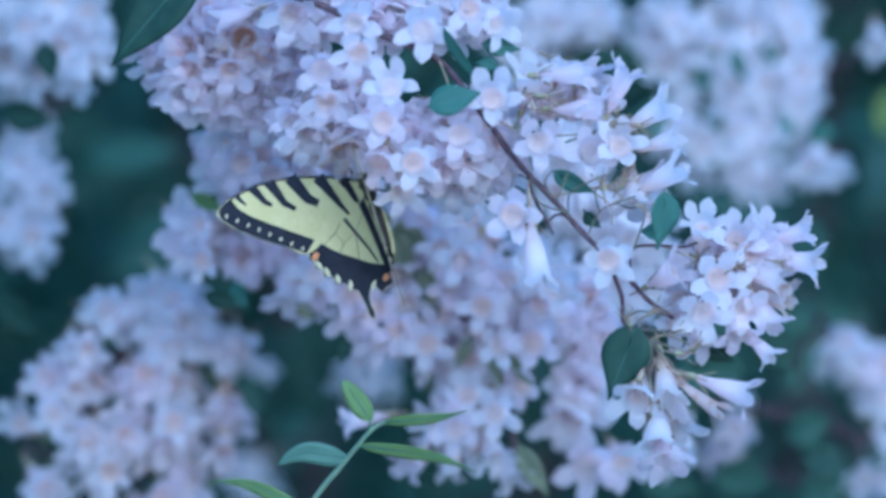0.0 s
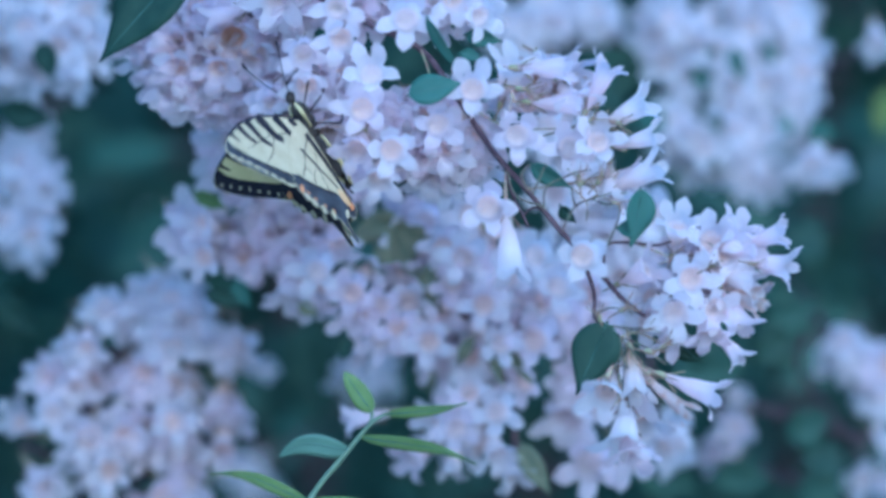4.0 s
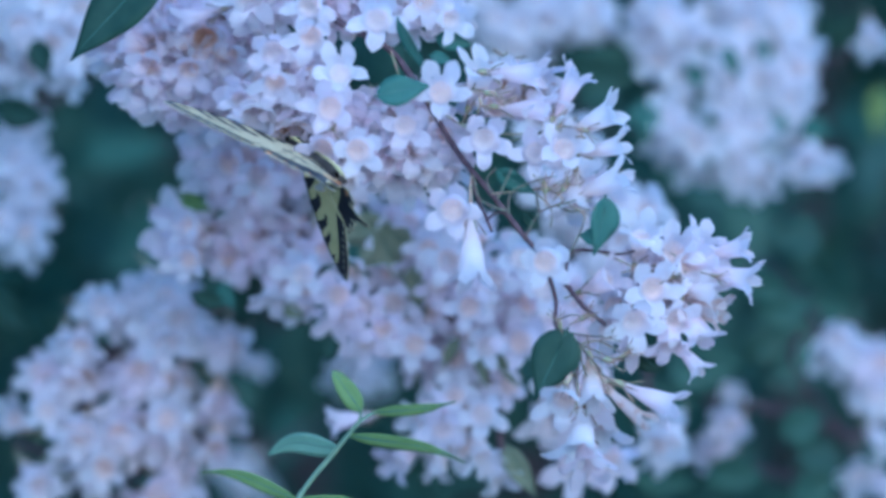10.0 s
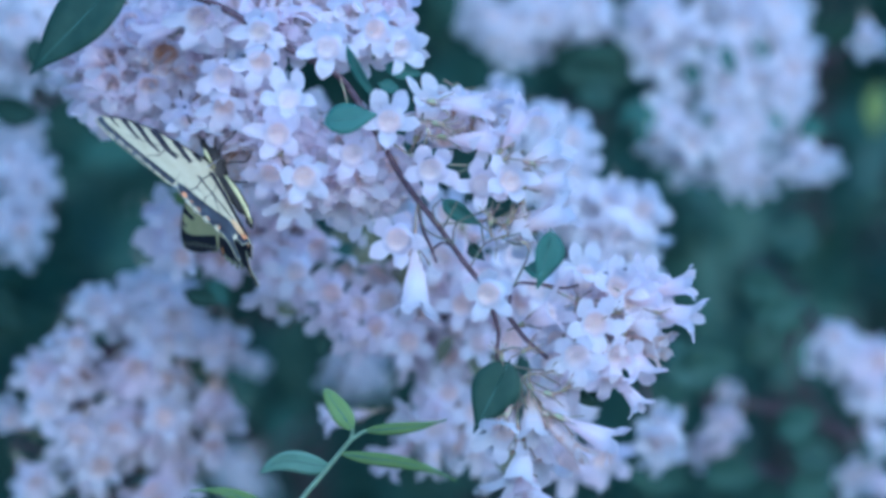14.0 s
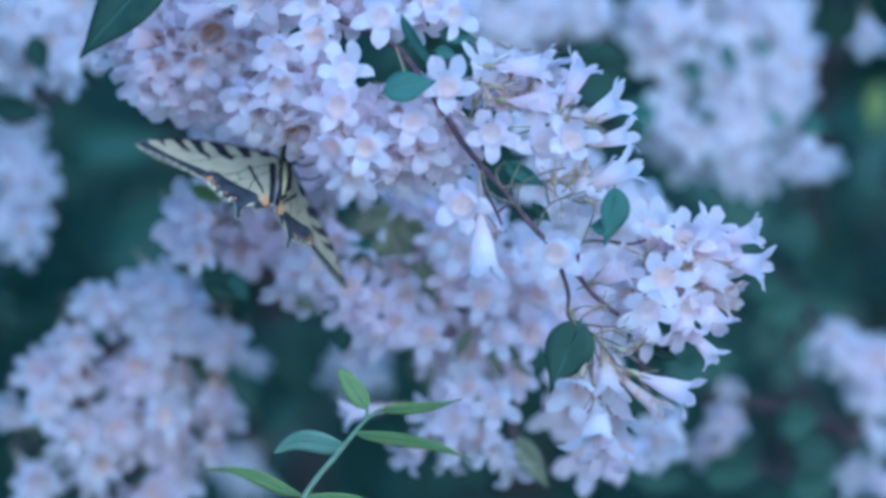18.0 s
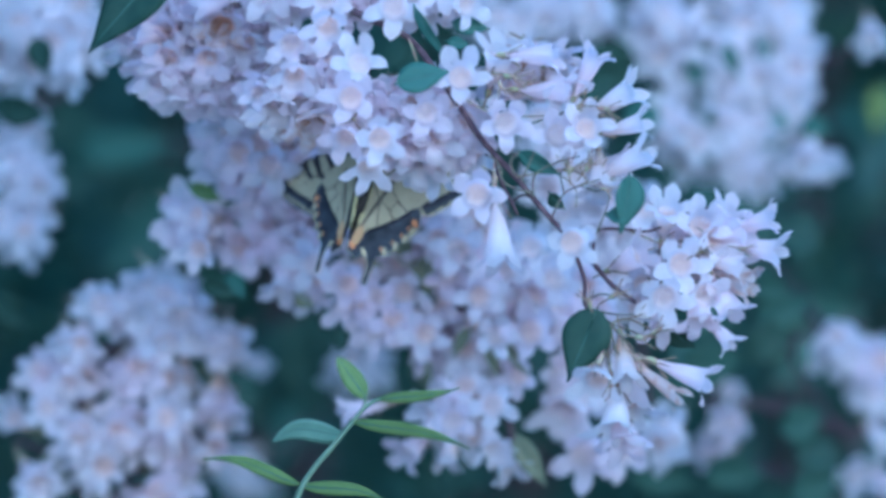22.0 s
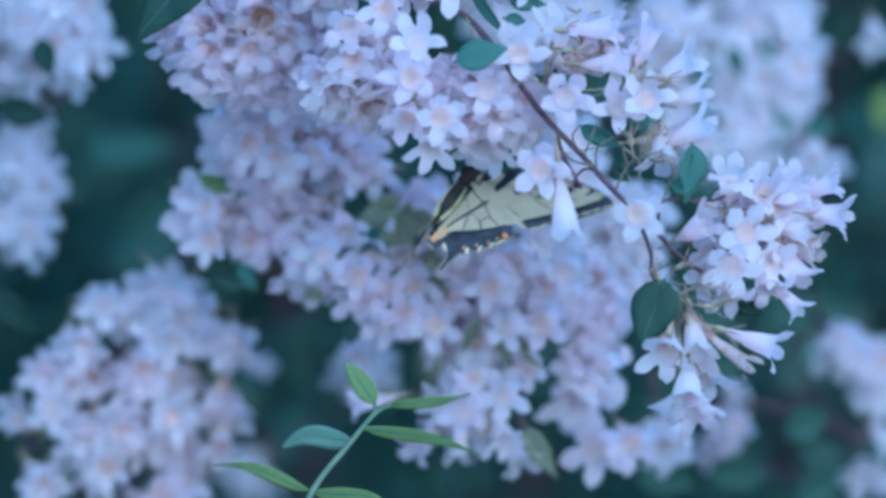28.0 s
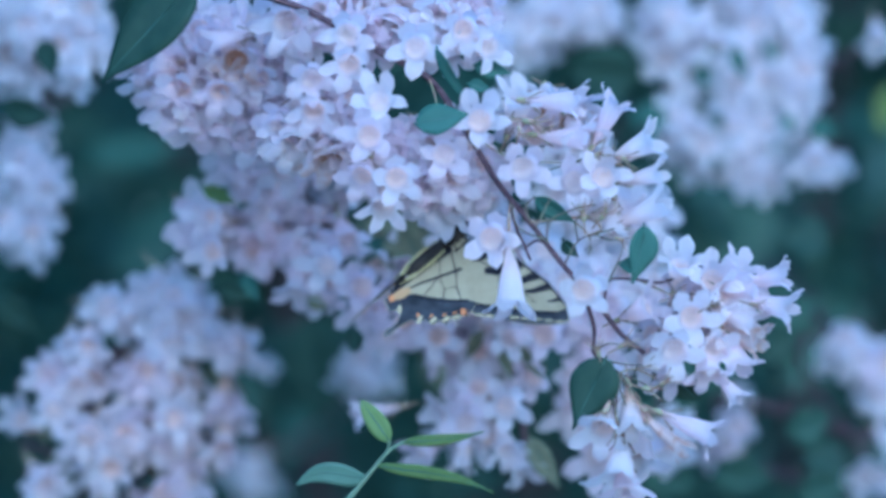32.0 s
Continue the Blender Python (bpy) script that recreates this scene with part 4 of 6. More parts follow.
stem(side_left, [(-165.2, 420, 76.5), (-158.8, 200, 63.8), (-156.7, 40, 51.1), (-156.7, 25, 44.7), (-162.0, 25, 29.9), (-154.6, 25, 21.4), (-156.7, 25, 4.5), (-168.3, 25, 8.7)], 0.002, 0.001, TWIG, name='stem')
patch(side_left, -156.7, 44.7, 7.6, 7.6, 3, 110, thick=24, size=1.1, old=0.02, kind=2)
patch(side_left, -162.0, 29.9, 7.6, 8.5, 4, 111, thick=24, size=1.1, old=0.02, kind=2)
patch(side_left, -154.6, 21.4, 8.5, 10.6, 6, 112, thick=24, size=1.1, old=0.02, kind=2)
patch(side_left, -156.7, 4.5, 6.8, 7.2, 3, 113, thick=24, size=1.1, old=0.02, kind=2)
patch(side_left, -168.3, 8.7, 8.5, 14.8, 3, 114, thick=24, size=1.1, old=0.02, kind=2)
leaf(side_left, -168.3, -16.8, -153.5, -33.7, 12.7, LEAF_DARK, depth=-6, roll=20)
lower_left = root("flowering_branch", 1.76, 'large loose head of mauve white flowers with gaps', "flowering branch", "flowering branches", 0.967)
lower_left.location = (0.003, 1.76, ZC - 0.002)
stem(lower_left, [(-112.5, 420, 14.2), (-106.4, 200, 2.0), (-104.4, 40, -10.2), (-104.4, 25, -16.2), (-96.3, 25, -23.4), (-121.7, 25, -21.3), (-134.9, 25, -34.3), (-81.0, 25, -33.9), (-104.4, 25, -32.5), (-145.0, 25, -48.7), (-132.8, 25, -46.7), (-115.6, 25, -45.7), (-98.3, 25, -46.7), (-84.1, 25, -55.9), (-145.0, 25, -55.9), (-134.9, 25, -67.0), (-115.6, 25, -68.0), (-101.3, 25, -64.0), (-81.0, 25, -72.1), (-128.8, 25, -80.2), (-100.3, 25, -79.2), (-149.1, 25, -84.3), (-104.4, 25, -90.0), (-159.2, 25, -68.0)], 0.002, 0.001, TWIG, name='stem')
patch(lower_left, -112.0, -52.0, 36.0, 32.0, 9, 118, depth=34, thick=14, size=1.1, old=0.0, kind=1)
patch(lower_left, -104.4, -16.2, 7.3, 5.7, 3, 120, thick=24, size=1.1, old=0.02, kind=1)
patch(lower_left, -96.3, -23.4, 8.9, 6.9, 4, 121, thick=24, size=1.1, old=0.02, kind=1)
patch(lower_left, -121.7, -21.3, 8.9, 5.3, 4, 122, thick=24, size=1.1, old=0.02, kind=1)
patch(lower_left, -134.9, -34.3, 6.9, 5.3, 2, 123, thick=24, size=1.1, old=0.02, kind=1)
patch(lower_left, -81.0, -33.9, 7.7, 6.1, 3, 124, thick=24, size=1.1, old=0.02, kind=1)
patch(lower_left, -104.4, -32.5, 10.2, 6.1, 3, 125, thick=24, size=1.1, old=0.02, kind=1)
# from here down kind=3 mixes in peach petals, painting the head's dimmer underside
patch(lower_left, -145.0, -48.7, 5.3, 6.9, 3, 126, thick=24, size=1.1, old=0.02, kind=3)
patch(lower_left, -132.8, -46.7, 8.1, 7.3, 3, 127, thick=24, size=1.1, old=0.02, kind=3)
patch(lower_left, -115.6, -45.7, 10.2, 6.9, 3, 128, thick=24, size=1.1, old=0.02, kind=3)
patch(lower_left, -98.3, -46.7, 6.1, 6.9, 2, 129, thick=24, size=1.1, old=0.02, kind=3)
patch(lower_left, -84.1, -55.9, 4.9, 7.7, 3, 130, thick=24, size=1.1, old=0.02, kind=3)
patch(lower_left, -145.0, -55.9, 6.9, 5.3, 2, 131, thick=24, size=1.1, old=0.02, kind=3)
patch(lower_left, -134.9, -67.0, 6.9, 6.1, 3, 132, thick=24, size=1.1, old=0.02, kind=3)
patch(lower_left, -115.6, -68.0, 10.2, 8.1, 4, 133, thick=24, size=1.1, old=0.02, kind=3)
patch(lower_left, -101.3, -64.0, 6.9, 8.9, 3, 134, thick=24, size=1.1, old=0.02, kind=3)
patch(lower_left, -81.0, -72.1, 6.1, 8.9, 3, 135, thick=24, size=1.1, old=0.02, kind=3)
patch(lower_left, -128.8, -80.2, 6.9, 8.1, 3, 136, thick=24, size=1.1, old=0.02, kind=3)
patch(lower_left, -100.3, -79.2, 8.1, 8.1, 2, 137, thick=24, size=1.1, old=0.02, kind=3)
patch(lower_left, -149.1, -84.3, 8.1, 6.9, 3, 138, thick=24, size=1.1, old=0.02, kind=3)
patch(lower_left, -104.4, -90.0, 12.2, 4.5, 3, 139, thick=24, size=1.1, old=0.02, kind=3)
patch(lower_left, -159.2, -68.0, 2.8, 12.2, 1, 140, thick=24, size=1.1, old=0.02, kind=3)
leaf(lower_left, -92.2, -50.6, -94.2, -66.8, 9.3, LEAF_OLIVE, depth=14, roll=20)
leaf(lower_left, -91.2, -42.4, -78.0, -42.0, 6.9, LEAF_OLIVE, depth=14, roll=20)
leaf(lower_left, -108.5, -50.6, -115.6, -51.6, 6.1, LEAF_OLIVE, depth=14, roll=20)
leaf(lower_left, -145.0, -70.9, -139.9, -85.1, 10.2, LEAF_OLIVE, depth=14, roll=20)
leaf(lower_left, -150.1, -58.7, -149.1, -68.9, 6.9, LEAF_OLIVE, depth=14, roll=20)
leaf(lower_left, -121.7, -70.9, -118.6, -79.0, 6.9, LEAF_OLIVE, depth=14, roll=20)
leaf(lower_left, -109.5, -72.9, -107.4, -83.1, 6.9, LEAF_OLIVE, depth=14, roll=20)
leaf(lower_left, -128.8, -64.8, -120.6, -66.8, 5.3, LEAF_OLIVE, depth=14, roll=20)
leaf(lower_left, -96.3, -32.3, -92.2, -40.4, 6.9, LEAF_TEAL, depth=14, roll=20)
leaf(lower_left, -112.1, -24.2, -106.0, -32.3, 6.1, LEAF_OLIVE, depth=14, roll=20)
leaf(lower_left, -92.2, -77.0, -91.2, -85.1, 6.1, LEAF_OLIVE, depth=14, roll=20)
upper_right = root("flowering_branch", 1.86, 'wide blurred mass of bluish white flowers', "flowering branch", "flowering branches", 0.921)
stem(upper_right, [(35.2, 420, 126.5), (41.9, 200, 112.9), (44.2, 40, 99.4), (44.2, 25, 92.6), (60.0, 25, 90.4), (19.4, 25, 92.6), (30.7, 25, 81.4), (87.0, 25, 85.9), (89.3, 25, 65.6), (114.1, 25, 88.1), (136.6, 25, 85.9), (138.9, 25, 63.3), (118.6, 25, 61.1), (91.5, 25, 45.3), (75.7, 25, 50.9), (102.8, 25, 35.2), (122.0, 25, 31.8), (147.9, 25, 31.8), (116.3, 25, 47.6), (169.3, 25, 83.6)], 0.002, 0.001, TWIG, name='stem')
patch(upper_right, 44.2, 92.6, 15.8, 11.3, 6, 140, thick=24, size=1.1, old=0.02, kind=2)
patch(upper_right, 60.0, 90.4, 11.3, 9.0, 3, 141, thick=24, size=1.1, old=0.02, kind=2)
patch(upper_right, 19.4, 92.6, 13.5, 9.0, 3, 142, thick=24, size=1.1, old=0.02, kind=2)
patch(upper_right, 30.7, 81.4, 13.5, 9.0, 3, 143, thick=24, size=1.1, old=0.02, kind=2)
patch(upper_right, 87.0, 85.9, 15.8, 15.8, 7, 144, thick=24, size=1.1, old=0.02, kind=2)
patch(upper_right, 92.0, 68.0, 11.5, 11.5, 3, 145, thick=24, size=1.1, old=0.02, kind=2)
patch(upper_right, 114.1, 88.1, 18.0, 15.8, 7, 146, thick=24, size=1.1, old=0.02, kind=2)
patch(upper_right, 136.6, 85.9, 13.5, 15.8, 6, 147, thick=24, size=1.1, old=0.02, kind=2)
patch(upper_right, 138.9, 63.3, 11.3, 13.5, 5, 148, thick=24, size=1.1, old=0.02, kind=2)
patch(upper_right, 118.6, 61.1, 13.5, 15.8, 6, 149, thick=24, size=1.1, old=0.02, kind=2)
patch(upper_right, 95.0, 45.3, 13.0, 9.9, 4, 150, thick=24, size=1.1, old=0.02, kind=2)
patch(upper_right, 102.8, 35.2, 11.3, 8.1, 3, 152, thick=24, size=1.1, old=0.02, kind=2)
patch(upper_right, 122.0, 31.8, 9.9, 15.8, 6, 153, thick=24, size=1.1, old=0.02, kind=2)
patch(upper_right, 147.9, 31.8, 9.0, 11.3, 3, 154, thick=24, size=1.1, old=0.02, kind=2)
patch(upper_right, 116.3, 47.6, 13.5, 9.0, 3, 155, thick=24, size=1.1, old=0.02, kind=2)
patch(upper_right, 169.3, 83.6, 5.9, 6.8, 1, 156, thick=24, size=1.1, old=0.02, kind=2)
leaf(upper_right, 48.7, 72.4, 80.2, 65.6, 18.0, LEAF_DARK, depth=-6, roll=20)
leaf(upper_right, 69.0, 61.1, 53.2, 58.8, 13.5, LEAF_DARK, depth=-6, roll=20)
leaf(upper_right, 102.8, 50.9, 107.3, 56.6, 6.8, LEAF_TEAL, depth=-6, roll=20)
leaf(upper_right, 143.4, 49.8, 154.6, 45.3, 11.3, LEAF_TEAL, depth=-6, roll=20)
leaf(upper_right, 105.0, 72.4, 102.8, 85.9, 6.8, LEAF_TEAL, depth=-6, roll=20)
leaf(upper_right, 127.6, 43.1, 132.1, 34.0, 8.1, LEAF_TEAL, depth=-6, roll=20)
leaf(upper_right, 102.8, 65.6, 97.2, 74.6, 7.7, LEAF_TEAL, depth=-6, roll=20)
leaf(upper_right, 125.3, 74.6, 131.0, 83.6, 7.7, LEAF_TEAL, depth=-6, roll=20)
leaf(upper_right, 109.6, 40.8, 102.8, 31.8, 9.0, LEAF_TEAL, depth=-6, roll=20)
leaf(upper_right, 72.0, 50.0, 89.0, 61.0, 9.0, LEAF_TEAL, depth=-8, roll=20)
leaf(upper_right, 84.0, 56.0, 79.0, 40.0, 8.0, LEAF_TEAL, depth=-14, roll=-15)
leaf(upper_right, 112.0, 80.0, 117.5, 66.0, 6.5, LEAF_TEAL, depth=-20, roll=10)
leaf(upper_right, 104.0, 58.0, 108.0, 44.0, 7.0, LEAF_TEAL, depth=-16, roll=25)
leaf(upper_right, 136.6, 47.6, 129.8, 52.1, 7.7, LEAF_TEAL, depth=-6, roll=20)
lower_right = root("flowering_branch", 1.85, 'loose bunch of pale flowers low in the shrub', "flowering branch", "flowering branches", 0.944)
stem(lower_right, [(140.2, 420, -4.2), (146.8, 200, -17.3), (148.9, 40, -30.4), (148.9, 25, -37.0), (156.6, 25, -43.5), (167.5, 25, -54.5), (168.6, 25, -74.1), (108.5, 25, -57.7), (110.2, 25, -72.0), (104.5, 25, -81.1), (166.4, 25, -91.6), (136.9, 25, -41.3), (164.3, 25, -30.0)], 0.002, 0.001, TWIG, name='stem')
patch(lower_right, 157.0, -38.0, 7.4, 6.6, 2, 160, thick=24, size=1.1, old=0.02, kind=1)
patch(lower_right, 163.0, -42.0, 9.6, 8.7, 3, 161, thick=24, size=1.1, old=0.02, kind=1)
patch(lower_right, 167.5, -54.5, 7.9, 13.1, 3, 162, thick=24, size=1.1, old=0.02, kind=1)
patch(lower_right, 168.6, -74.1, 5.7, 10.9, 1, 163, thick=24, size=1.1, old=0.02, kind=1)
patch(lower_right, 108.5, -57.7, 4.8, 5.7, 1, 164, thick=24, size=1.1, old=0.02, kind=1)
patch(lower_right, 110.2, -72.0, 4.4, 7.4, 1, 165, thick=24, size=1.1, old=0.02, kind=1)
patch(lower_right, 104.5, -81.1, 3.9, 3.9, 1, 166, thick=24, size=1.1, old=0.02, kind=1)
patch(lower_right, 166.4, -91.6, 10.9, 5.2, 2, 167, thick=24, size=1.1, old=0.02, kind=1)
patch(lower_right, 150.5, -42.0, 3.1, 3.1, 1, 168, thick=24, size=1.1, old=0.02, kind=1)
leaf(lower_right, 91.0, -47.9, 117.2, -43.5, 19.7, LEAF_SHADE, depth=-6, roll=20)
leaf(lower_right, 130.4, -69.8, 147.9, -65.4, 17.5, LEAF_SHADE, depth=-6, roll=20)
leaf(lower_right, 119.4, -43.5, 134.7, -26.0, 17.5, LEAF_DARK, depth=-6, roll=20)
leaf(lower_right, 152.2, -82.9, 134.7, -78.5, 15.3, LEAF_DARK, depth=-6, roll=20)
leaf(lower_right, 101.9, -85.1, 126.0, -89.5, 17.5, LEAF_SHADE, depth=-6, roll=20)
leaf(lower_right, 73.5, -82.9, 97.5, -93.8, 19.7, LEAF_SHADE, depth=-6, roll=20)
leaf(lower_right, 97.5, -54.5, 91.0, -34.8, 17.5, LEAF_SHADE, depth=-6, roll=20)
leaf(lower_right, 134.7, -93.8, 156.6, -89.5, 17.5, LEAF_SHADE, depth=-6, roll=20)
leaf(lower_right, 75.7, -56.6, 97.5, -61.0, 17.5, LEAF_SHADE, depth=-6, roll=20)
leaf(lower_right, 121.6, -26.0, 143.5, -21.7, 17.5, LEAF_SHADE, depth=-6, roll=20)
leaf(lower_right, 145.7, 2.4, 126.0, 4.6, 19.7, LEAF_DARK, depth=-6, roll=20)
leaf(lower_right, 117.2, -12.9, 134.7, -17.3, 15.3, LEAF_SHADE, depth=-6, roll=20)
inner_right = root("flowering_branch", 1.76, "soft cluster of white flowers behind the twig's tip", "flowering branch", "flowering branches", 0.978)
stem(inner_right, [(35.4, 420, 44.4), (41.4, 200, 32.3), (43.4, 40, 20.3), (43.4, 25, 14.3), (41.4, 25, 34.3), (29.3, 25, 44.4), (61.5, 25, 8.2), (69.5, 25, 8.2), (61.5, 25, -9.8), (67.5, 25, -15.9), (77.9, 25, -69.1)], 0.002, 0.001, TWIG, name='stem')
patch(inner_right, 43.4, 14.3, 12.1, 12.1, 4, 180, thick=24, size=1.1, old=0.02, kind=2)
patch(inner_right, 41.4, 34.3, 12.1, 10.0, 4, 181, thick=24, size=1.1, old=0.02, kind=2)
patch(inner_right, 29.3, 44.4, 10.0, 8.0, 2, 182, thick=24, size=1.1, old=0.02, kind=2)
patch(inner_right, 61.5, 8.2, 12.1, 12.1, 6, 183, thick=24, size=1.1, old=0.02, kind=2)
patch(inner_right, 69.5, 8.2, 8.0, 12.1, 4, 184, thick=24, size=1.1, old=0.02, kind=2)
patch(inner_right, 61.5, -9.8, 12.1, 12.1, 4, 185, thick=24, size=1.1, old=0.02, kind=2)
patch(inner_right, 67.5, -15.9, 10.0, 10.0, 3, 186, thick=24, size=1.1, old=0.02, kind=2)
patch(inner_right, 77.9, -69.1, 6.0, 8.0, 3, 187, thick=24, size=1.1, old=0.02, kind=2)
deep_middle = root("flowering_branch", 2.05, "pale flowers deep in the shrub's shade", "flowering branch", "flowering branches")
stem(deep_middle, [(-39.8, 420, -20.4), (-32.9, 200, -34.1), (-30.7, 40, -47.8), (-30.7, 25, -54.7), (-81.0, 25, -91.3)], 0.002, 0.001, TWIG, name='stem')
patch(deep_middle, -30.7, -54.7, 6.9, 11.4, 2, 190, thick=24, size=1.1, old=0.02, kind=1)
# the old sort's brown stands in for deep shade on this flower
flower(deep_middle, -126.0, 9.0, -0.2, -0.3, 0.9, 160, 1.3, 'old', brnd)
patch(deep_middle, -29.7, -45.2, 9.0, 8.0, 3, 192, depth=-200, thick=16, old=0.0, kind=2)
flower(deep_middle, -66.9, -44.2, 0.1, -0.3, 0.9, -190, 0.7, 'white', brnd)
patch(deep_middle, -81.0, -91.3, 11.4, 6.9, 2, 191, thick=24, size=1.1, old=0.02, kind=1)
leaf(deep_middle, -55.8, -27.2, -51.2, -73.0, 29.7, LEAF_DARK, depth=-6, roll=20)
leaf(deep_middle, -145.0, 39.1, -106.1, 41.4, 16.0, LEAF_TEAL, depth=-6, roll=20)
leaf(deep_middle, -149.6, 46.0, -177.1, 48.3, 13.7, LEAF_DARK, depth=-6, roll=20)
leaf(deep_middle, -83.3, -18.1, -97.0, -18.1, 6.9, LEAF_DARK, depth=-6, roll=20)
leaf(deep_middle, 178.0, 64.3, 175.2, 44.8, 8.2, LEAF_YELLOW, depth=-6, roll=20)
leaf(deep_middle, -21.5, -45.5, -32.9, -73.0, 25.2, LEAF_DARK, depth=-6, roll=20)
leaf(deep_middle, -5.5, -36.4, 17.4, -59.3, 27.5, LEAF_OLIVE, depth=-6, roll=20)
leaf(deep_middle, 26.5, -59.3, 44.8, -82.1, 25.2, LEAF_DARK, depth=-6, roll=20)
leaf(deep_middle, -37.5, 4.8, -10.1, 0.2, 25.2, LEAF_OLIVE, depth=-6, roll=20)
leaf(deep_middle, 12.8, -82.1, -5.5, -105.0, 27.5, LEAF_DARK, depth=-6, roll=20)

# ---- the young green shoot ----
shoot = root("green_shoot", 1.585, "young green shoot with narrow fresh leaves", "shoot")
stem(shoot, [(-62.0, 60, -171.8), (-52.0, 12, -111.8), (-48.6, 2, -92.3), (-46.0, 0, -82.0), (-41.2, 0, -74.2), (-35.3, 0, -67.2), (-30.6, 0, -61.4), (-26.4, 0, -56.4), (-23.4, 0, -54.0), (-20.8, 0, -52.8)], 0.0011, 0.0005, GREEN_STEM, name='stem')
stem(shoot, [(-26.2, 0, -56.3), (-25.5, -0.5, -54.2), (-25.4, -0.8, -52.2)], 0.0005, 0.0004, GREEN_STEM, name='leaf_stalk')
leaf(shoot, -25.4, -52.2, -34.0, -39.6, 6.6, LEAF_FRESH, roll=8, dip=-2, curl=0.1, tip=0.7, fold=0.12)
leaf(shoot, -20.9, -52.8, 4.2, -49.7, 4.0, LEAF_FRESH, roll=20, dip=-4, curl=0.1, fold=0.12, bend=0.03)
leaf(shoot, -28.6, -60.0, 7.5, -68.0, 4.6, LEAF_FRESH, roll=20, dip=-6, curl=-0.05, fold=0.12, bend=-0.05)
leaf(shoot, -32.8, -63.9, -54.2, -66.2, 7.4, LEAF_PALE, roll=-15, dip=-3, tip=0.8, curl=0.1, fold=0.15, bend=0.15)
leaf(shoot, -46.4, -79.4, -75.7, -72.0, 4.6, LEAF_FRESH, roll=-15, dip=-6, curl=0.1, fold=0.12, bend=0.09)
leaf(shoot, -44.6, -80.0, -18.0, -85.6, 4.8, LEAF_FRESH, roll=15, dip=-4, curl=0.1, fold=0.12, bend=-0.08)

# ---- the butterfly: a tiger swallowtail, wings in plates with bands, bars and spots ----
def scales(name, a, b_, rough=0.7):
    """Dusty wing scales."""
    m, n, l, b = mat(name, rough, 0.15)
    tc = n.new("ShaderNodeTexCoord")
    ns = node(n, "ShaderNodeTexNoise", Scale=160.0, Detail=4.0)
    fine = node(n, "ShaderNodeTexNoise", Scale=2600.0, Detail=2.0)
    for q in (ns, fine):
        l.new(tc.outputs["Object"], q.inputs["Vector"])
    r = ramp(n, (0.3, a), (0.7, b_))
    l.new(ns.outputs[0], r.inputs[0])
    dust = ramp(n, (0.3, (0.85, 0.85, 0.85)), (0.7, (1.05, 1.05, 1.05)))
    l.new(fine.outputs[0], dust.inputs[0])
    l.new(mixed(n, l, r.outputs[0], dust.outputs[0], 1.0, 'MULTIPLY'), b.inputs["Base Color"])
    bump(n, l, b, fine.outputs[0], 0.3, 0.0001)
    return m


WING_YELLOW = scales("wing_yellow", (0.46, 0.385, 0.15), (0.54, 0.45, 0.20))
WING_CREAM = scales("wing_cream", (0.365, 0.31, 0.18), (0.445, 0.38, 0.235))
WING_BLACK = scales("wing_black", (0.010, 0.010, 0.014), (0.022, 0.020, 0.026))
WING_GREY = scales("wing_grey", (0.014, 0.015, 0.018), (0.065, 0.070, 0.080))
WING_SPOT = scales("wing_spot", (0.46, 0.40, 0.22), (0.54, 0.46, 0.28))
WING_ORANGE = scales("wing_orange", (0.48, 0.19, 0.06), (0.60, 0.28, 0.11))
WING_TAN = scales("wing_tan", (0.42, 0.26, 0.11), (0.50, 0.33, 0.16))
FUR = scales("body_fur", (0.025, 0.022, 0.02), (0.06, 0.05, 0.04), 0.9)
FUR_YELLOW = scales("body_yellow", (0.48, 0.42, 0.18), (0.58, 0.50, 0.26), 0.9)


def plate(outline, side, low, high, material, name):
    """A thin plate of the wing between two heights (mm); outline in centimetres: outwards, backwards."""
    pts = [(side * u * 0.01, -v * 0.01) for u, v in outline]
    if side < 0:
        pts.reverse()
    area = sum(a[0] * b[1] - b[0] * a[1] for a, b in zip(pts, pts[1:] + pts[:1]))
    if area < 0:
        pts.reverse()
    k = len(pts)
    verts = [(x, y, low * 0.001) for x, y in pts] + [(x, y, high * 0.001) for x, y in pts]
    faces = [tuple(range(k))[::-1], tuple(range(k, 2 * k))]
    faces += [(i, (i + 1) % k, k + (i + 1) % k, k + i) for i in range(k)]
    return mesh_of(name, verts, faces, material, False)


def rounded(points, steps=4):
    """A smooth closed outline through points."""
    out, k = [], len(points)
    for i in range(k):
        a, b, c, d = (Vector(points[(i + j) % k]) for j in (-1, 0, 1, 2))
        for s in range(steps):
            t = s / steps
            q = 0.5 * (2 * b + (c - a) * t + (2 * a - 5 * b + 4 * c - d) * t * t + (3 * b - a - 3 * c + d) * t ** 3)
            out.append((q[0], q[1]))
    return out


def strip(points, w0, w1):
    """The outline of a tapering stripe along points, widths in centimetres."""
    left, right = [], []
    k = len(points)
    for i, p in enumerate(points):
        a, b = Vector(points[max(i - 1, 0)]), Vector(points[min(i + 1, k - 1)])
        d = (b - a).normalized()
        w = 0.5 * (w0 + (w1 - w0) * i / (k - 1))
        left.append((p[0] - d[1] * w, p[1] + d[0] * w))
        right.append((p[0] + d[1] * w, p[1] - d[0] * w))
    return left + right[::-1]


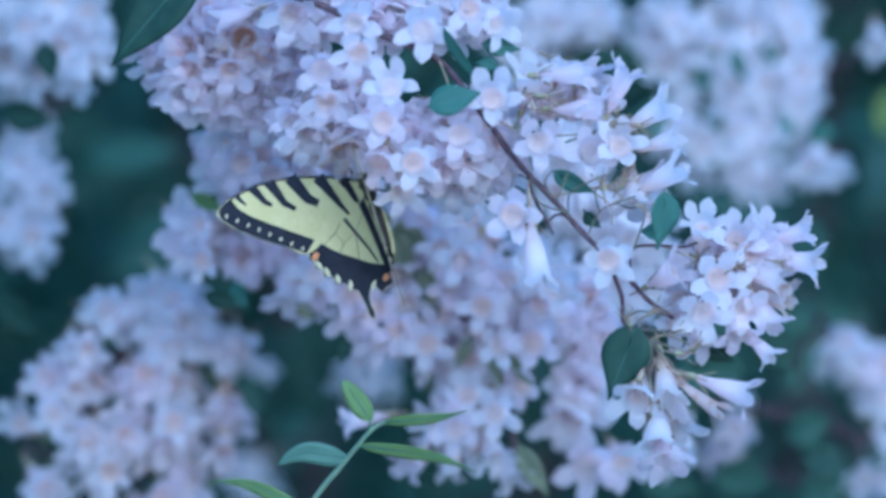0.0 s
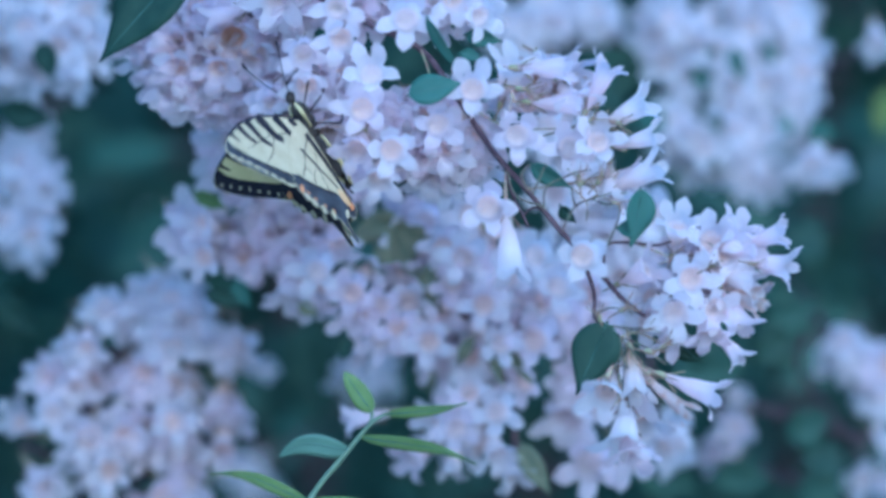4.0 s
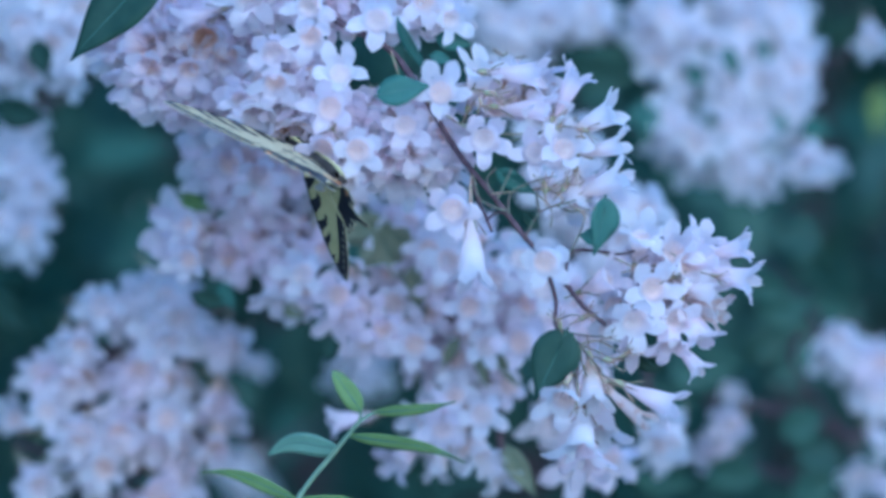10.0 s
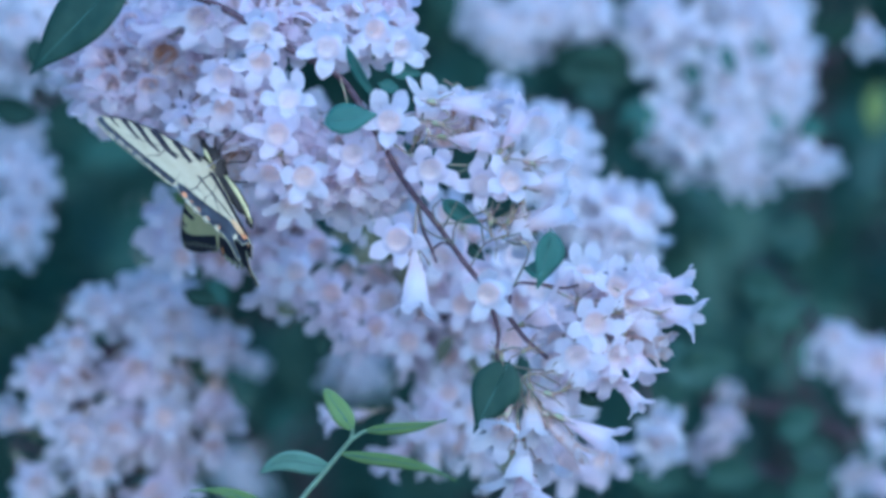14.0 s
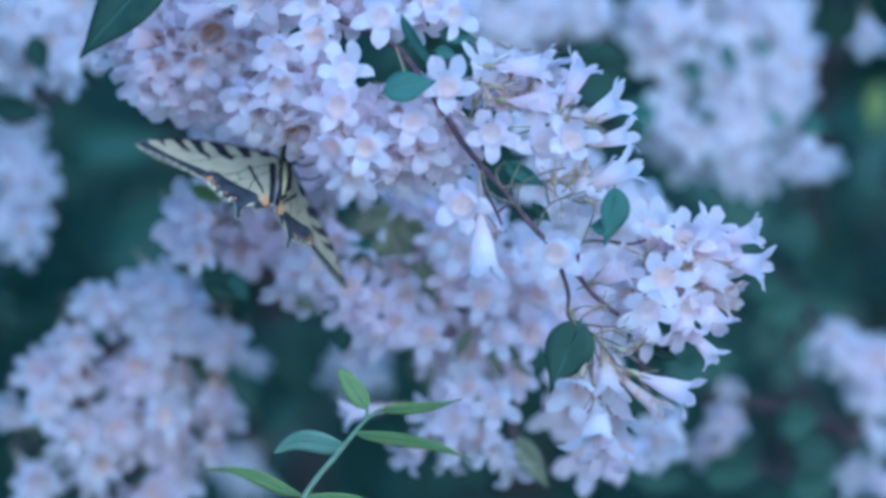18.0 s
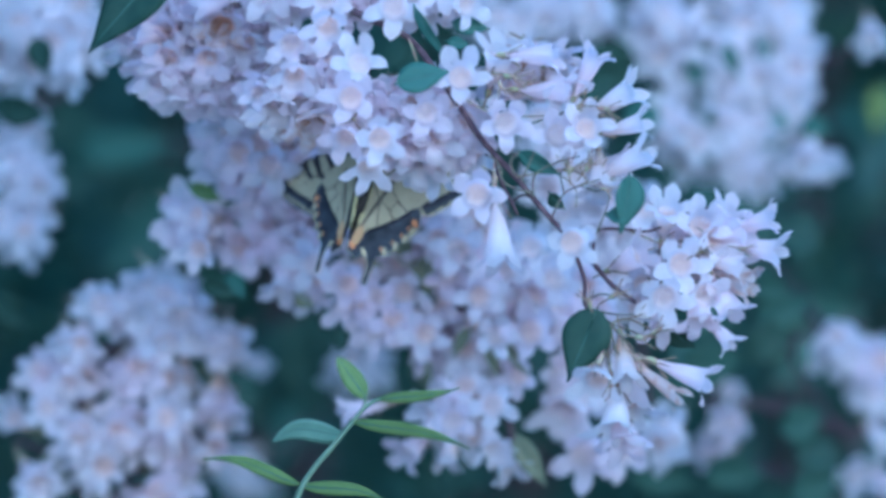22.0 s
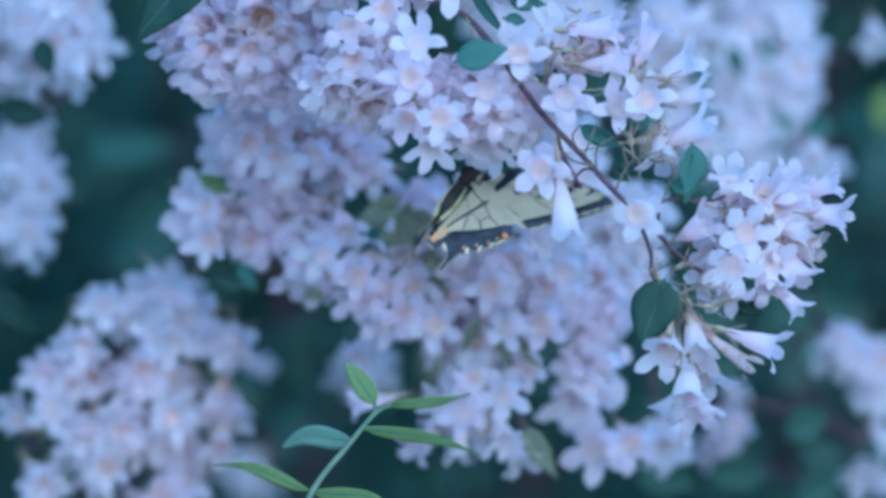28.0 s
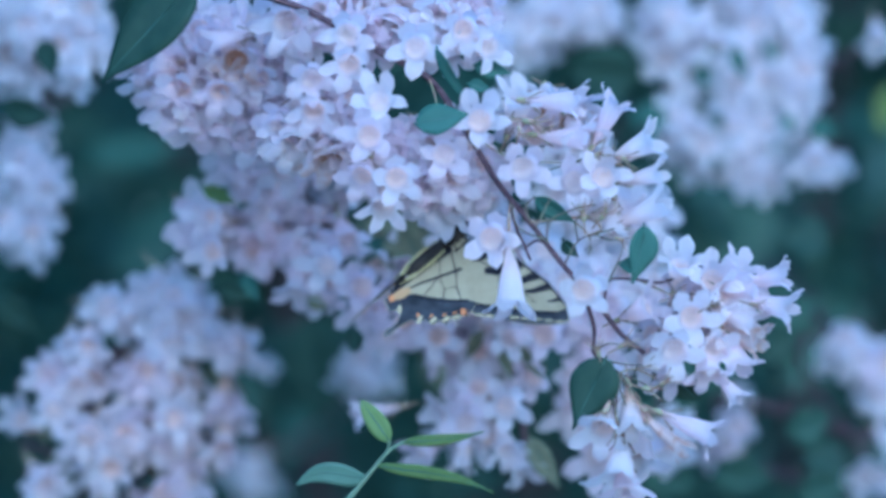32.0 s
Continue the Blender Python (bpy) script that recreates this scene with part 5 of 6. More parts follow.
def oval(u, v, ru, rv, turn=0.0, n=9):
    c, s = math.cos(radians(turn)), math.sin(radians(turn))
    return [(u + ru * math.cos(w) * c - rv * math.sin(w) * s, v + ru * math.cos(w) * s + rv * math.sin(w) * c) for w in (math.tau * i / n for i in range(n))]


FORE = rounded([(0.05, 0.0), (1.0, -0.42), (2.2, -0.72), (3.4, -0.74), (4.3, -0.52), (4.74, -0.25), (4.72, 0.05), (4.3, 0.5), (3.7, 0.95), (3.0, 1.38), (2.32, 1.8), (1.6, 1.45), (0.9, 1.0), (0.15, 0.5)])
HIND = [(0.05, 0.1), (0.7, 0.02), (1.4, 0.35), (2.0, 0.9), (2.36, 1.5), (2.42, 1.9), (2.3, 2.05), (2.32, 2.3), (2.12, 2.42), (2.14, 2.7), (1.88, 2.8), (1.86, 3.12), (1.58, 3.16), (1.52, 3.45),
        (1.27, 3.55), (1.2, 3.9), (1.15, 4.25), (1.16, 4.5), (1.1, 4.75), (0.99, 4.73), (0.94, 4.5), (0.98, 4.25), (0.96, 3.95), (0.86, 3.72), (0.66, 3.68), (0.55, 3.92), (0.36, 3.8), (0.1, 3.68), (0.04, 2.6), (0.03, 1.2)]
def shorter(line):
    """Draws the hindwing's rear part in."""
    return [(u, v if v < 1.5 else 1.5 + (v - 1.5) * 0.85) for u, v in line]


FORE_BAND = [(4.25, -0.5), (4.5, -0.42), (4.74, -0.22), (4.70, 0.06), (4.28, 0.5), (3.7, 0.94), (3.0, 1.37), (2.34, 1.78), (1.98, 1.42), (2.6, 1.0), (3.2, 0.6), (3.75, 0.2), (4.1, -0.15)]
HIND_BAND = [(2.2, 1.25), (2.35, 1.5), (2.4, 1.9), (2.28, 2.05), (2.3, 2.3), (2.1, 2.42), (2.12, 2.7), (1.86, 2.8), (1.84, 3.12), (1.56, 3.16), (1.5, 3.45), (1.25, 3.55), (1.18, 3.9), (1.13, 4.25), (1.14, 4.5), (1.09, 4.73), (1.0, 4.71),
             (0.96, 4.5), (1.0, 4.25), (0.98, 3.95), (0.87, 3.71), (0.66, 3.66), (0.55, 3.9), (0.37, 3.78), (0.11, 3.66), (0.08, 3.0), (0.6, 2.72), (1.05, 2.35), (1.5, 1.95), (1.85, 1.55), (2.02, 1.3)]
FORE_BAND_UNDER = [(4.42, -0.44), (4.5, -0.42), (4.74, -0.22), (4.70, 0.06), (4.28, 0.5), (3.7, 0.94), (3.0, 1.37), (2.34, 1.78), (2.08, 1.52), (2.72, 1.1), (3.35, 0.68), (3.9, 0.27), (4.28, -0.08)]
HIND_BAND_UNDER = HIND_BAND[:25] + [(0.1, 2.95), (0.62, 2.76), (1.06, 2.42), (1.49, 2.02), (1.83, 1.64), (2.01, 1.38)]
HIND, HIND_BAND, HIND_BAND_UNDER = shorter(HIND), shorter(HIND_BAND), shorter(HIND_BAND_UNDER)
FORE_BARS = [([(4.06, -0.60), (3.96, -0.38), (3.82, -0.2)], 0.18, 0.06), ([(3.52, -0.71), (3.36, -0.42), (3.22, -0.15), (3.02, 0.02)], 0.30, 0.12), ([(2.95, -0.74), (2.78, -0.36), (2.62, 0.05), (2.32, 0.32)], 0.36, 0.14),
             ([(2.25, -0.71), (2.05, -0.3), (1.86, 0.1), (1.58, 0.32)], 0.46, 0.24), ([(1.38, -0.5), (1.2, -0.1), (0.95, 0.45), (0.72, 0.9)], 0.42, 0.08), ([(0.66, -0.25), (0.52, 0.05), (0.36, 0.6)], 0.32, 0.16)]
HIND_BARS = [([(1.05, 0.72), (0.8, 1.35), (0.5, 2.1), (0.35, 2.6)], 0.12, 0.06), ([(0.3, 0.42), (0.2, 1.3), (0.14, 2.2), (0.1, 3.0)], 0.24, 0.16)]
UNDER_VEINS = [[(0.2, 0.2), (1.2, 0.15), (2.2, 0.0), (3.6, 0.1)], [(1.9, 0.0), (2.4, 0.5), (3.0, 0.75)], [(0.3, 0.4), (1.2, 0.8), (2.0, 1.35)]]

HIND_VEINS = [[(0.3, 0.5), (1.0, 0.92), (1.38, 1.3), (1.2, 1.7), (0.75, 1.45), (0.32, 0.95)], [(1.38, 1.3), (1.75, 1.5), (2.05, 1.75)], [(1.2, 1.7), (1.5, 2.15), (1.7, 2.4)], [(0.75, 1.45), (0.85, 2.1), (0.95, 2.75)]]
HIND_VEINS = [shorter(line) for line in HIND_VEINS]


def side_of(fly, side, name):
    """One side's forewing and hindwing, each with its bands, bars and spots on both faces."""
    fore = part("forewing", plate(FORE, side, -0.09, 0.09, WING_CREAM, "forewing"), fly, label="long triangular forewing, yellow with black bars")
    hind = part("hindwing", plate(HIND, side, -0.30, -0.12, WING_CREAM, "hindwing"), fly, label="scalloped hindwing with a tail and orange spots")
    part("upper_face", plate([(u * 0.997 + 0.004, v * 0.997 + 0.001) for u, v in FORE], side, 0.092, 0.13, WING_YELLOW, "upper_face"), fore, label="yellow upper face")
    part("upper_face", plate([(u * 0.997 + 0.003, v * 0.997 + 0.004) for u, v in HIND], side, -0.118, -0.095, WING_YELLOW, "upper_face"), hind, label="yellow upper face")
    for wing, top, low, band, under, bars in ((fore, 0.135, -0.095, FORE_BAND, FORE_BAND_UNDER, FORE_BARS), (hind, -0.09, -0.305, HIND_BAND, HIND_BAND_UNDER, HIND_BARS)):
        part("margin_band", plate(band, side, top, top + 0.03, WING_BLACK, "margin_band"), wing, label="black margin")
        part("margin_band", plate(under, side, low - 0.03, low, WING_GREY, "margin_band"), wing, label="grey blue margin underneath")
        inner = under[-5:]
        part("edge_line", plate(strip(inner, 0.12, 0.10), side, low - 0.045, low - 0.031, WING_BLACK, "edge_line"), wing, label="thin black line")
        for line, w0, w1 in bars:
            part("bar", plate(strip(line, w0, w1), side, top, top + 0.03, WING_BLACK, "bar"), wing, label="black bar")
            part("bar", plate(strip(line, w0 * 0.95, w1 * 0.95), side, low - 0.03, low, WING_BLACK, "bar"), wing, label="black bar")
    part("costa", plate(strip([(0.1, -0.05), (1.0, -0.41), (2.2, -0.71), (3.4, -0.73), (4.3, -0.5)], 0.10, 0.07), side, -0.12, 0.17, WING_BLACK, "costa"), fore, label="black leading edge")
    for line in UNDER_VEINS:
        part("vein", plate(strip(line, 0.05, 0.025), side, -0.125, -0.095, WING_BLACK, "vein"), fore)
    for line in HIND_VEINS:
        part("vein", plate(strip(line, 0.05, 0.02), side, -0.335, -0.305, WING_BLACK, "vein"), hind)
        part("vein", plate(strip(line, 0.025, 0.015), side, -0.09, -0.06, WING_BLACK, "vein"), hind)
    for i in range(8):
        f = i / 7
        u, v = 4.52 + (2.42 - 4.52) * f, 0.0 + (1.6 - 0.0) * f - 0.02 * math.sin(math.pi * f)
        part("spot", plate(oval(u, v, 0.075, 0.04, 50), side, 0.166, 0.185, WING_SPOT, "spot"), fore)
        part("spot", plate(oval(u + 0.075, v + 0.085, 0.17, 0.045, -38), side, -0.15, -0.127, WING_SPOT, "spot"), fore)
    for i, (u, v, a) in enumerate(((2.18, 2.22, 80), (2.0, 2.56, 70), (1.74, 2.95, 60), (1.42, 3.3, 45), (0.72, 3.55, 15))):
        v = shorter([(u, v)])[0][1]
        part("crescent", plate(oval(u, v, 0.17, 0.07, a + 30), side, -0.059, -0.04, WING_SPOT, "crescent"), hind, label="yellow crescent")
        part("crescent", plate(oval(u, v, 0.17, 0.065, a + 30), side, -0.36, -0.337, WING_SPOT, "crescent"), hind, label="cream crescent")
        if i < 4:
            part("orange_spot", plate(oval(u - 0.15, v - 0.08, 0.08, 0.035, a + 30), side, -0.36, -0.337, WING_ORANGE, "orange_spot"), hind, label="orange spot")
    for u, v in shorter([(2.2, 1.86), (0.26, 3.42)]):
        part("orange_spot", plate(oval(u, v, 0.14, 0.10, 40), side, -0.059, -0.04, WING_ORANGE, "orange_spot"), hind, label="orange spot")
        part("orange_spot", plate(oval(u, v, 0.14, 0.10, 40), side, -0.36, -0.337, WING_ORANGE, "orange_spot"), hind, label="orange spot")
    part("orange_flush", plate(oval(0.36, 2.78, 0.17, 0.36, 12), side, -0.36, -0.337, WING_TAN, "orange_flush"), hind, label="tan flush beside the abdomen")
    return [fore, hind]


butterfly = tagged(new("butterfly"), "yellow swallowtail butterfly with black tiger stripes, clinging to blossoms", "butterfly")
left_wings = side_of(butterfly, -1, "left")
right_wings = side_of(butterfly, 1, "right")
part("thorax", tube([(0, 0.0065, -0.001), (0, 0.0055, -0.001), (0, 0.003, -0.0012), (0, -0.001, -0.0014), (0, -0.005, -0.0012), (0, -0.007, -0.001)], [0.0008, 0.0021, 0.0029, 0.0031, 0.0024, 0.0012], FUR, "thorax", 12), butterfly, label="furry black thorax")
part("abdomen", tube([(0, -0.006, -0.0011), (0, -0.009, -0.0016), (0, -0.014, -0.0022), (0, -0.020, -0.0026), (0, -0.025, -0.0026), (0, -0.028, -0.0024)], [0.0014, 0.0022, 0.0023, 0.0020, 0.0014, 0.0005], FUR, "abdomen", 12), butterfly, label="slender dark abdomen")
for s in (-1, 1):
    part("side_stripe", tube([(s * 0.0019, -0.007, -0.0018), (s * 0.0021, -0.014, -0.0026), (s * 0.0018, -0.021, -0.0029), (s * 0.0008, -0.0265, -0.0027)], [0.0004, 0.0008, 0.0007, 0.0003], FUR_YELLOW, "side_stripe", 6), butterfly, label="yellow side stripe")
    part("shoulder_stripe", tube([(s * 0.0012, 0.006, 0.0002), (s * 0.0022, 0.003, 0.0006), (s * 0.0022, -0.003, 0.0004)], [0.0004, 0.0007, 0.0004], FUR_YELLOW, "shoulder_stripe", 6), butterfly, label="yellow shoulder stripe")
    part("antenna", tube(curve_points([(s * 0.0008, 0.0085, -0.0005), (s * 0.0035, 0.014, 0.001), (s * 0.0062, 0.0195, 0.0012), (s * 0.008, 0.0235, 0.0008), (s * 0.0084, 0.0255, 0.0004)], 3), [0.00016] * 9 + [0.00028, 0.0004, 0.0004, 0.00015], WING_BLACK, "antenna", 6), butterfly, label="clubbed black antenna")
    part("eye", tube([(s * 0.0009, 0.0092, -0.0012), (s * 0.0014, 0.0087, -0.0012), (s * 0.0017, 0.0083, -0.0012)], [0.0003, 0.0008, 0.0003], WING_BLACK, "eye", 8), butterfly)
    for k, (y0, y1) in enumerate(((0.004, 0.012), (0.001, 0.004), (-0.003, -0.007))):
        part("leg", tube(curve_points([(s * 0.0015, y0, -0.003), (s * 0.005, (y0 + y1) / 2, -0.0045), (s * 0.0055, y1, -0.009), (s * 0.006, y1 + 0.003, -0.012)], 3), [0.0003] * 10, FUR, "leg", 5), butterfly)
part("head", tube([(0, 0.0062, -0.001), (0, 0.0075, -0.001), (0, 0.009, -0.0012), (0, 0.0102, -0.0016)], [0.0008, 0.0015, 0.0014, 0.0004], FUR, "head", 10), butterfly)
part("proboscis", tube(curve_points([(0, 0.0098, -0.002), (0, 0.0125, -0.004), (0, 0.014, -0.008), (0, 0.0145, -0.012)], 3), [0.00018] * 10, WING_BLACK, "proboscis", 5), butterfly)



def motions():
    walk(branch, [(t, pose(x, 1.6, ZC + z, 0, turn, 0)) for t, x, z, turn in (
        (0, 0.01753, 0.00270, -3.68),
        (0.5, 0.00354, -0.00104, -1.25),
        (1, 0.01874, 0.00184, -3.89),
        (1.5, 0.00865, 0.00282, -2.72),
        (2, 0.00756, 0.00056, -1.53),
        (2.5, 0.01724, 0.00349, -2.90),
        (3, 0.00436, 0.00079, -1.33),
        (3.5, 0.00724, 0.00398, -1.62),
        (5.5, 0.01166, 0.00604, -0.38),
        (6, 0.00797, 0.00233, -0.84),
        (6.5, 0.00926, 0.00618, -0.36),
        (7, 0.00569, 0.00186, -0.95),
        (7.5, 0.00738, 0.00264, -0.77),
        (8, 0.00312, 0.00190, -0.70),
        (8.5, 0.00098, -0.00022, 0.25),
        (9, -0.00011, 0.00011, 0.00),
        (9.5, -0.00261, 0.00137, 0.05),
        (10, 0.00008, 0.00345, 0.50),
        (10.5, -0.00208, 0.00091, 0.56),
        (11, -0.00506, -0.00143, 0.81),
        (11.5, -0.00134, -0.00299, 0.89),
        (12, -0.01141, -0.00530, 2.65),
        (12.5, -0.02844, -0.00609, 4.47),
        (13, -0.03133, -0.01577, 5.04),
        (13.5, -0.03545, -0.01529, 6.05),
        (14, -0.01651, -0.00610, 2.12),
        (14.5, -0.01207, -0.00885, 1.41),
        (16.5, 0.01170, 0.00626, -2.32),
        (17, 0.01065, 0.00565, -2.44),
        (17.5, 0.00878, 0.00650, -2.16),
        (18, 0.00430, 0.00402, -1.19),
        (18.5, 0.01241, 0.01005, -2.85),
        (19, 0.00979, 0.00934, -2.42),
        (19.5, 0.01021, 0.00732, -2.02),
        (20, 0.01014, 0.00844, -2.25),
        (20.5, 0.00861, 0.00590, -1.95),
        (21, 0.01095, 0.00670, -2.08),
        (21.5, 0.00912, 0.00618, -2.01),
        (22, 0.00835, 0.00753, -2.02),
        (22.5, 0.01047, 0.00661, -2.18),
        (23, 0.00872, 0.00617, -1.74),
        (23.5, 0.00937, 0.00476, -1.93),
        (24, 0.01322, 0.00525, -2.44),
        (24.5, 0.00412, 0.00049, -0.56),
        (25, 0.01295, 0.00359, -2.20),
        (25.5, 0.00876, -0.00037, -1.07),
        (27.5, 0.02505, 0.00705, -2.45),
        (28, 0.02729, 0.01554, -4.15),
        (28.5, 0.02687, 0.01226, -2.95),
        (29, 0.02567, 0.01499, -2.70),
        (29.5, 0.02258, 0.01434, -2.41),
        (30, 0.02947, 0.00845, -3.25),
        (30.5, 0.02743, 0.00577, -2.97),
        (31, 0.02779, 0.00460, -2.83),
        (31.5, 0.02077, -0.00171, -2.14),
        (32, 0.01003, -0.00538, 0.54))])
    walk(left_branch, [(t, pose(x, 1.63, ZC + z, 0, turn, 0)) for t, x, z, turn in (
        (0, 0.01215, 0.00661, -2.57),
        (0.5, 0.00355, 0.00159, -0.88),
        (1, 0.01485, 0.00617, -2.73),
        (1.5, 0.00802, 0.00639, -1.90),
        (2, 0.00669, 0.00246, -1.07),
        (2.5, 0.01401, 0.00596, -2.03),
        (3, 0.00382, 0.00208, -0.93),
        (3.5, 0.00598, 0.00455, -1.14),
        (5.5, 0.00820, 0.00443, -0.27),
        (6, 0.00569, 0.00264, -0.58),
        (6.5, 0.00677, 0.00414, -0.25),
        (7, 0.00466, 0.00242, -0.67),
        (7.5, 0.00583, 0.00276, -0.54),
        (8, 0.00249, 0.00230, -0.49),
        (8.5, 0.00029, -0.00030, 0.18),
        (9, -0.00011, 0.00011, 0.00),
        (9.5, -0.00300, 0.00083, 0.03),
        (10, -0.00150, 0.00146, 0.35),
        (10.5, -0.00292, 0.00021, 0.39),
        (11, -0.00525, -0.00149, 0.57),
        (11.5, -0.00257, -0.00221, 0.62),
        (12, -0.00999, -0.00573, 1.85),
        (12.5, -0.02422, -0.00817, 3.13),
        (13, -0.02825, -0.01385, 3.53),
        (13.5, -0.03090, -0.01550, 4.23),
        (14, -0.01461, -0.00557, 1.48),
        (14.5, -0.01114, -0.00717, 0.99),
        (16.5, 0.00941, 0.00618, -1.62),
        (17, 0.00882, 0.00596, -1.71),
        (17.5, 0.00733, 0.00587, -1.51),
        (18, 0.00342, 0.00358, -0.83),
        (18.5, 0.01042, 0.00891, -2.00),
        (19, 0.00878, 0.00770, -1.70),
        (19.5, 0.00858, 0.00657, -1.42),
        (20, 0.00832, 0.00743, -1.57),
        (20.5, 0.00635, 0.00585, -1.37),
        (21, 0.00852, 0.00630, -1.45),
        (21.5, 0.00693, 0.00629, -1.40),
        (22, 0.00602, 0.00689, -1.42),
        (22.5, 0.00767, 0.00661, -1.53),
        (23, 0.00581, 0.00603, -1.21),
        (23.5, 0.00633, 0.00572, -1.35),
        (24, 0.00957, 0.00656, -1.71),
        (24.5, 0.00140, 0.00168, -0.39),
        (25, 0.00857, 0.00513, -1.54),
        (25.5, 0.00547, 0.00169, -0.75),
        (27.5, 0.01708, 0.00558, -1.72),
        (28, 0.01967, 0.01226, -2.91),
        (28.5, 0.01929, 0.01027, -2.07),
        (29, 0.01899, 0.01102, -1.89),
        (29.5, 0.01561, 0.01043, -1.69),
        (30, 0.02154, 0.00770, -2.28),
        (30.5, 0.02007, 0.00569, -2.08),
        (31, 0.02008, 0.00409, -1.98),
        (31.5, 0.01482, -0.00081, -1.50),
        (32, 0.00611, -0.00559, 0.38))])
    walk(rear, [(t, pose(x, 1.70, ZC + z)) for t, x, z in (
        (0, 0.00071, 0.00097),
        (0.5, 0.00247, 0.00052),
        (1, 0.00307, 0.00256),
        (1.5, 0.00294, 0.00307),
        (2, 0.00267, 0.00201),
        (2.5, 0.00476, 0.00302),
        (3, 0.00193, 0.00151),
        (3.5, 0.00157, 0.00135),
        (5.5, 0.00157, 0.00171),
        (6, 0.00172, 0.00171),
        (6.5, 0.00181, 0.00228),
        (7, 0.00198, 0.00165),
        (7.5, 0.00184, 0.00159),
        (8, 0.00137, 0.00091),
        (8.5, -0.00054, 0.00004),
        (9, -0.00012, 0.00011),
        (9.5, -0.00109, -0.00013),
        (10, -0.00142, -0.00019),
        (10.5, -0.00170, -0.00069),
        (11, -0.00192, -0.00118),
        (11.5, -0.00107, -0.00130),
        (12, -0.00343, -0.00383),
        (12.5, -0.00939, -0.00692),
        (13, -0.01110, -0.00768),
        (13.5, -0.00691, -0.00332),
        (14, -0.00261, 0.00012),
        (14.5, -0.00121, -0.00068),
        (16.5, 0.00390, 0.00292),
        (17, 0.00405, 0.00228),
        (17.5, 0.00413, 0.00142),
        (18, 0.00368, 0.00154),
        (18.5, 0.00425, 0.00211),
        (19, 0.00450, 0.00268),
        (19.5, 0.00375, 0.00217),
        (20, 0.00339, 0.00210),
        (20.5, 0.00289, 0.00178),
        (21, 0.00315, 0.00184),
        (21.5, 0.00298, 0.00190),
        (22, 0.00211, 0.00252),
        (22.5, 0.00237, 0.00207),
        (23, 0.00220, 0.00218),
        (23.5, 0.00202, 0.00224),
        (24, 0.00280, 0.00274),
        (24.5, 0.00262, 0.00285),
        (25, 0.00195, 0.00250),
        (25.5, 0.00207, 0.00237),
        (27.5, 0.00377, 0.00341),
        (28, 0.00429, 0.00559),
        (28.5, 0.00483, 0.00610),
        (29, 0.00471, 0.00636),
        (29.5, 0.00605, 0.00801),
        (30, 0.00721, 0.00806),
        (30.5, 0.00532, 0.00539),
        (31, 0.00572, 0.00462),
        (31.5, 0.00505, 0.00341),
        (32, 0.00421, 0.00255))])
    walk(shoot, [(t, pose(x, 1.585, ZC + z)) for t, x, z in (
        (0, 0.00101, -0.00034),
        (0.5, 0.00141, 0.00013),
        (1, 0.00162, 0.00044),
        (1.5, 0.00256, -0.00014),
        (2, 0.00267, -0.00060),
        (2.5, 0.00249, 0.00051),
        (3, 0.00162, 0.00106),
        (3.5, 0.00164, 0.00161),
        (5.5, 0.00147, 0.00212),
        (6, 0.00107, 0.00159),
        (6.5, 0.00116, 0.00212),
        (7, 0.00132, 0.00207),
        (7.5, 0.00154, 0.00202),
        (8, 0.00110, 0.00156),
        (8.5, -0.00015, 0.00021),
        (9, -0.00011, 0.00011),
        (9.5, 0.00023, 0.00111),
        (10, -0.00008, 0.00159),
        (10.5, 0.00001, 0.00166),
        (11, -0.00038, 0.00084),
        (11.5, -0.00029, -0.00033),
        (12, -0.00214, -0.00286),
        (12.5, -0.00380, -0.00646),
        (13, -0.00292, -0.00504),
        (13.5, -0.00219, -0.00504),
        (14, -0.00173, -0.00448),
        (14.5, 0.00170, -0.00187),
        (16.5, 0.00275, 0.00131),
        (17, 0.00306, -0.00053),
        (17.5, 0.00314, -0.00063),
        (18, 0.00272, 0.00126),
        (18.5, 0.00308, 0.00215),
        (19, 0.00278, 0.00268),
        (19.5, 0.00244, 0.00291),
        (20, 0.00227, 0.00249),
        (20.5, 0.00181, 0.00343),
        (21, 0.00206, 0.00260),
        (21.5, 0.00207, 0.00354),
        (22, 0.00143, 0.00518),
        (22.5, 0.00168, 0.00370),
        (23, 0.00116, 0.00239),
        (23.5, 0.00153, 0.00085),
        (24, 0.00190, 0.00114),
        (24.5, 0.00156, 0.00266),
        (25, 0.00111, 0.00074),
        (25.5, 0.00140, 0.00114),
        (27.5, 0.00334, -0.00054),
        (28, 0.00311, 0.00362),
        (28.5, 0.00308, 0.00657),
        (29, 0.00209, 0.00964),
        (29.5, 0.00299, 0.00853),
        (30, 0.00371, 0.00274),
        (30.5, 0.00461, -0.00010),
        (31, 0.00675, -0.00242),
        (31.5, 0.00771, -0.00991),
        (32, 0.00658, -0.00770))])
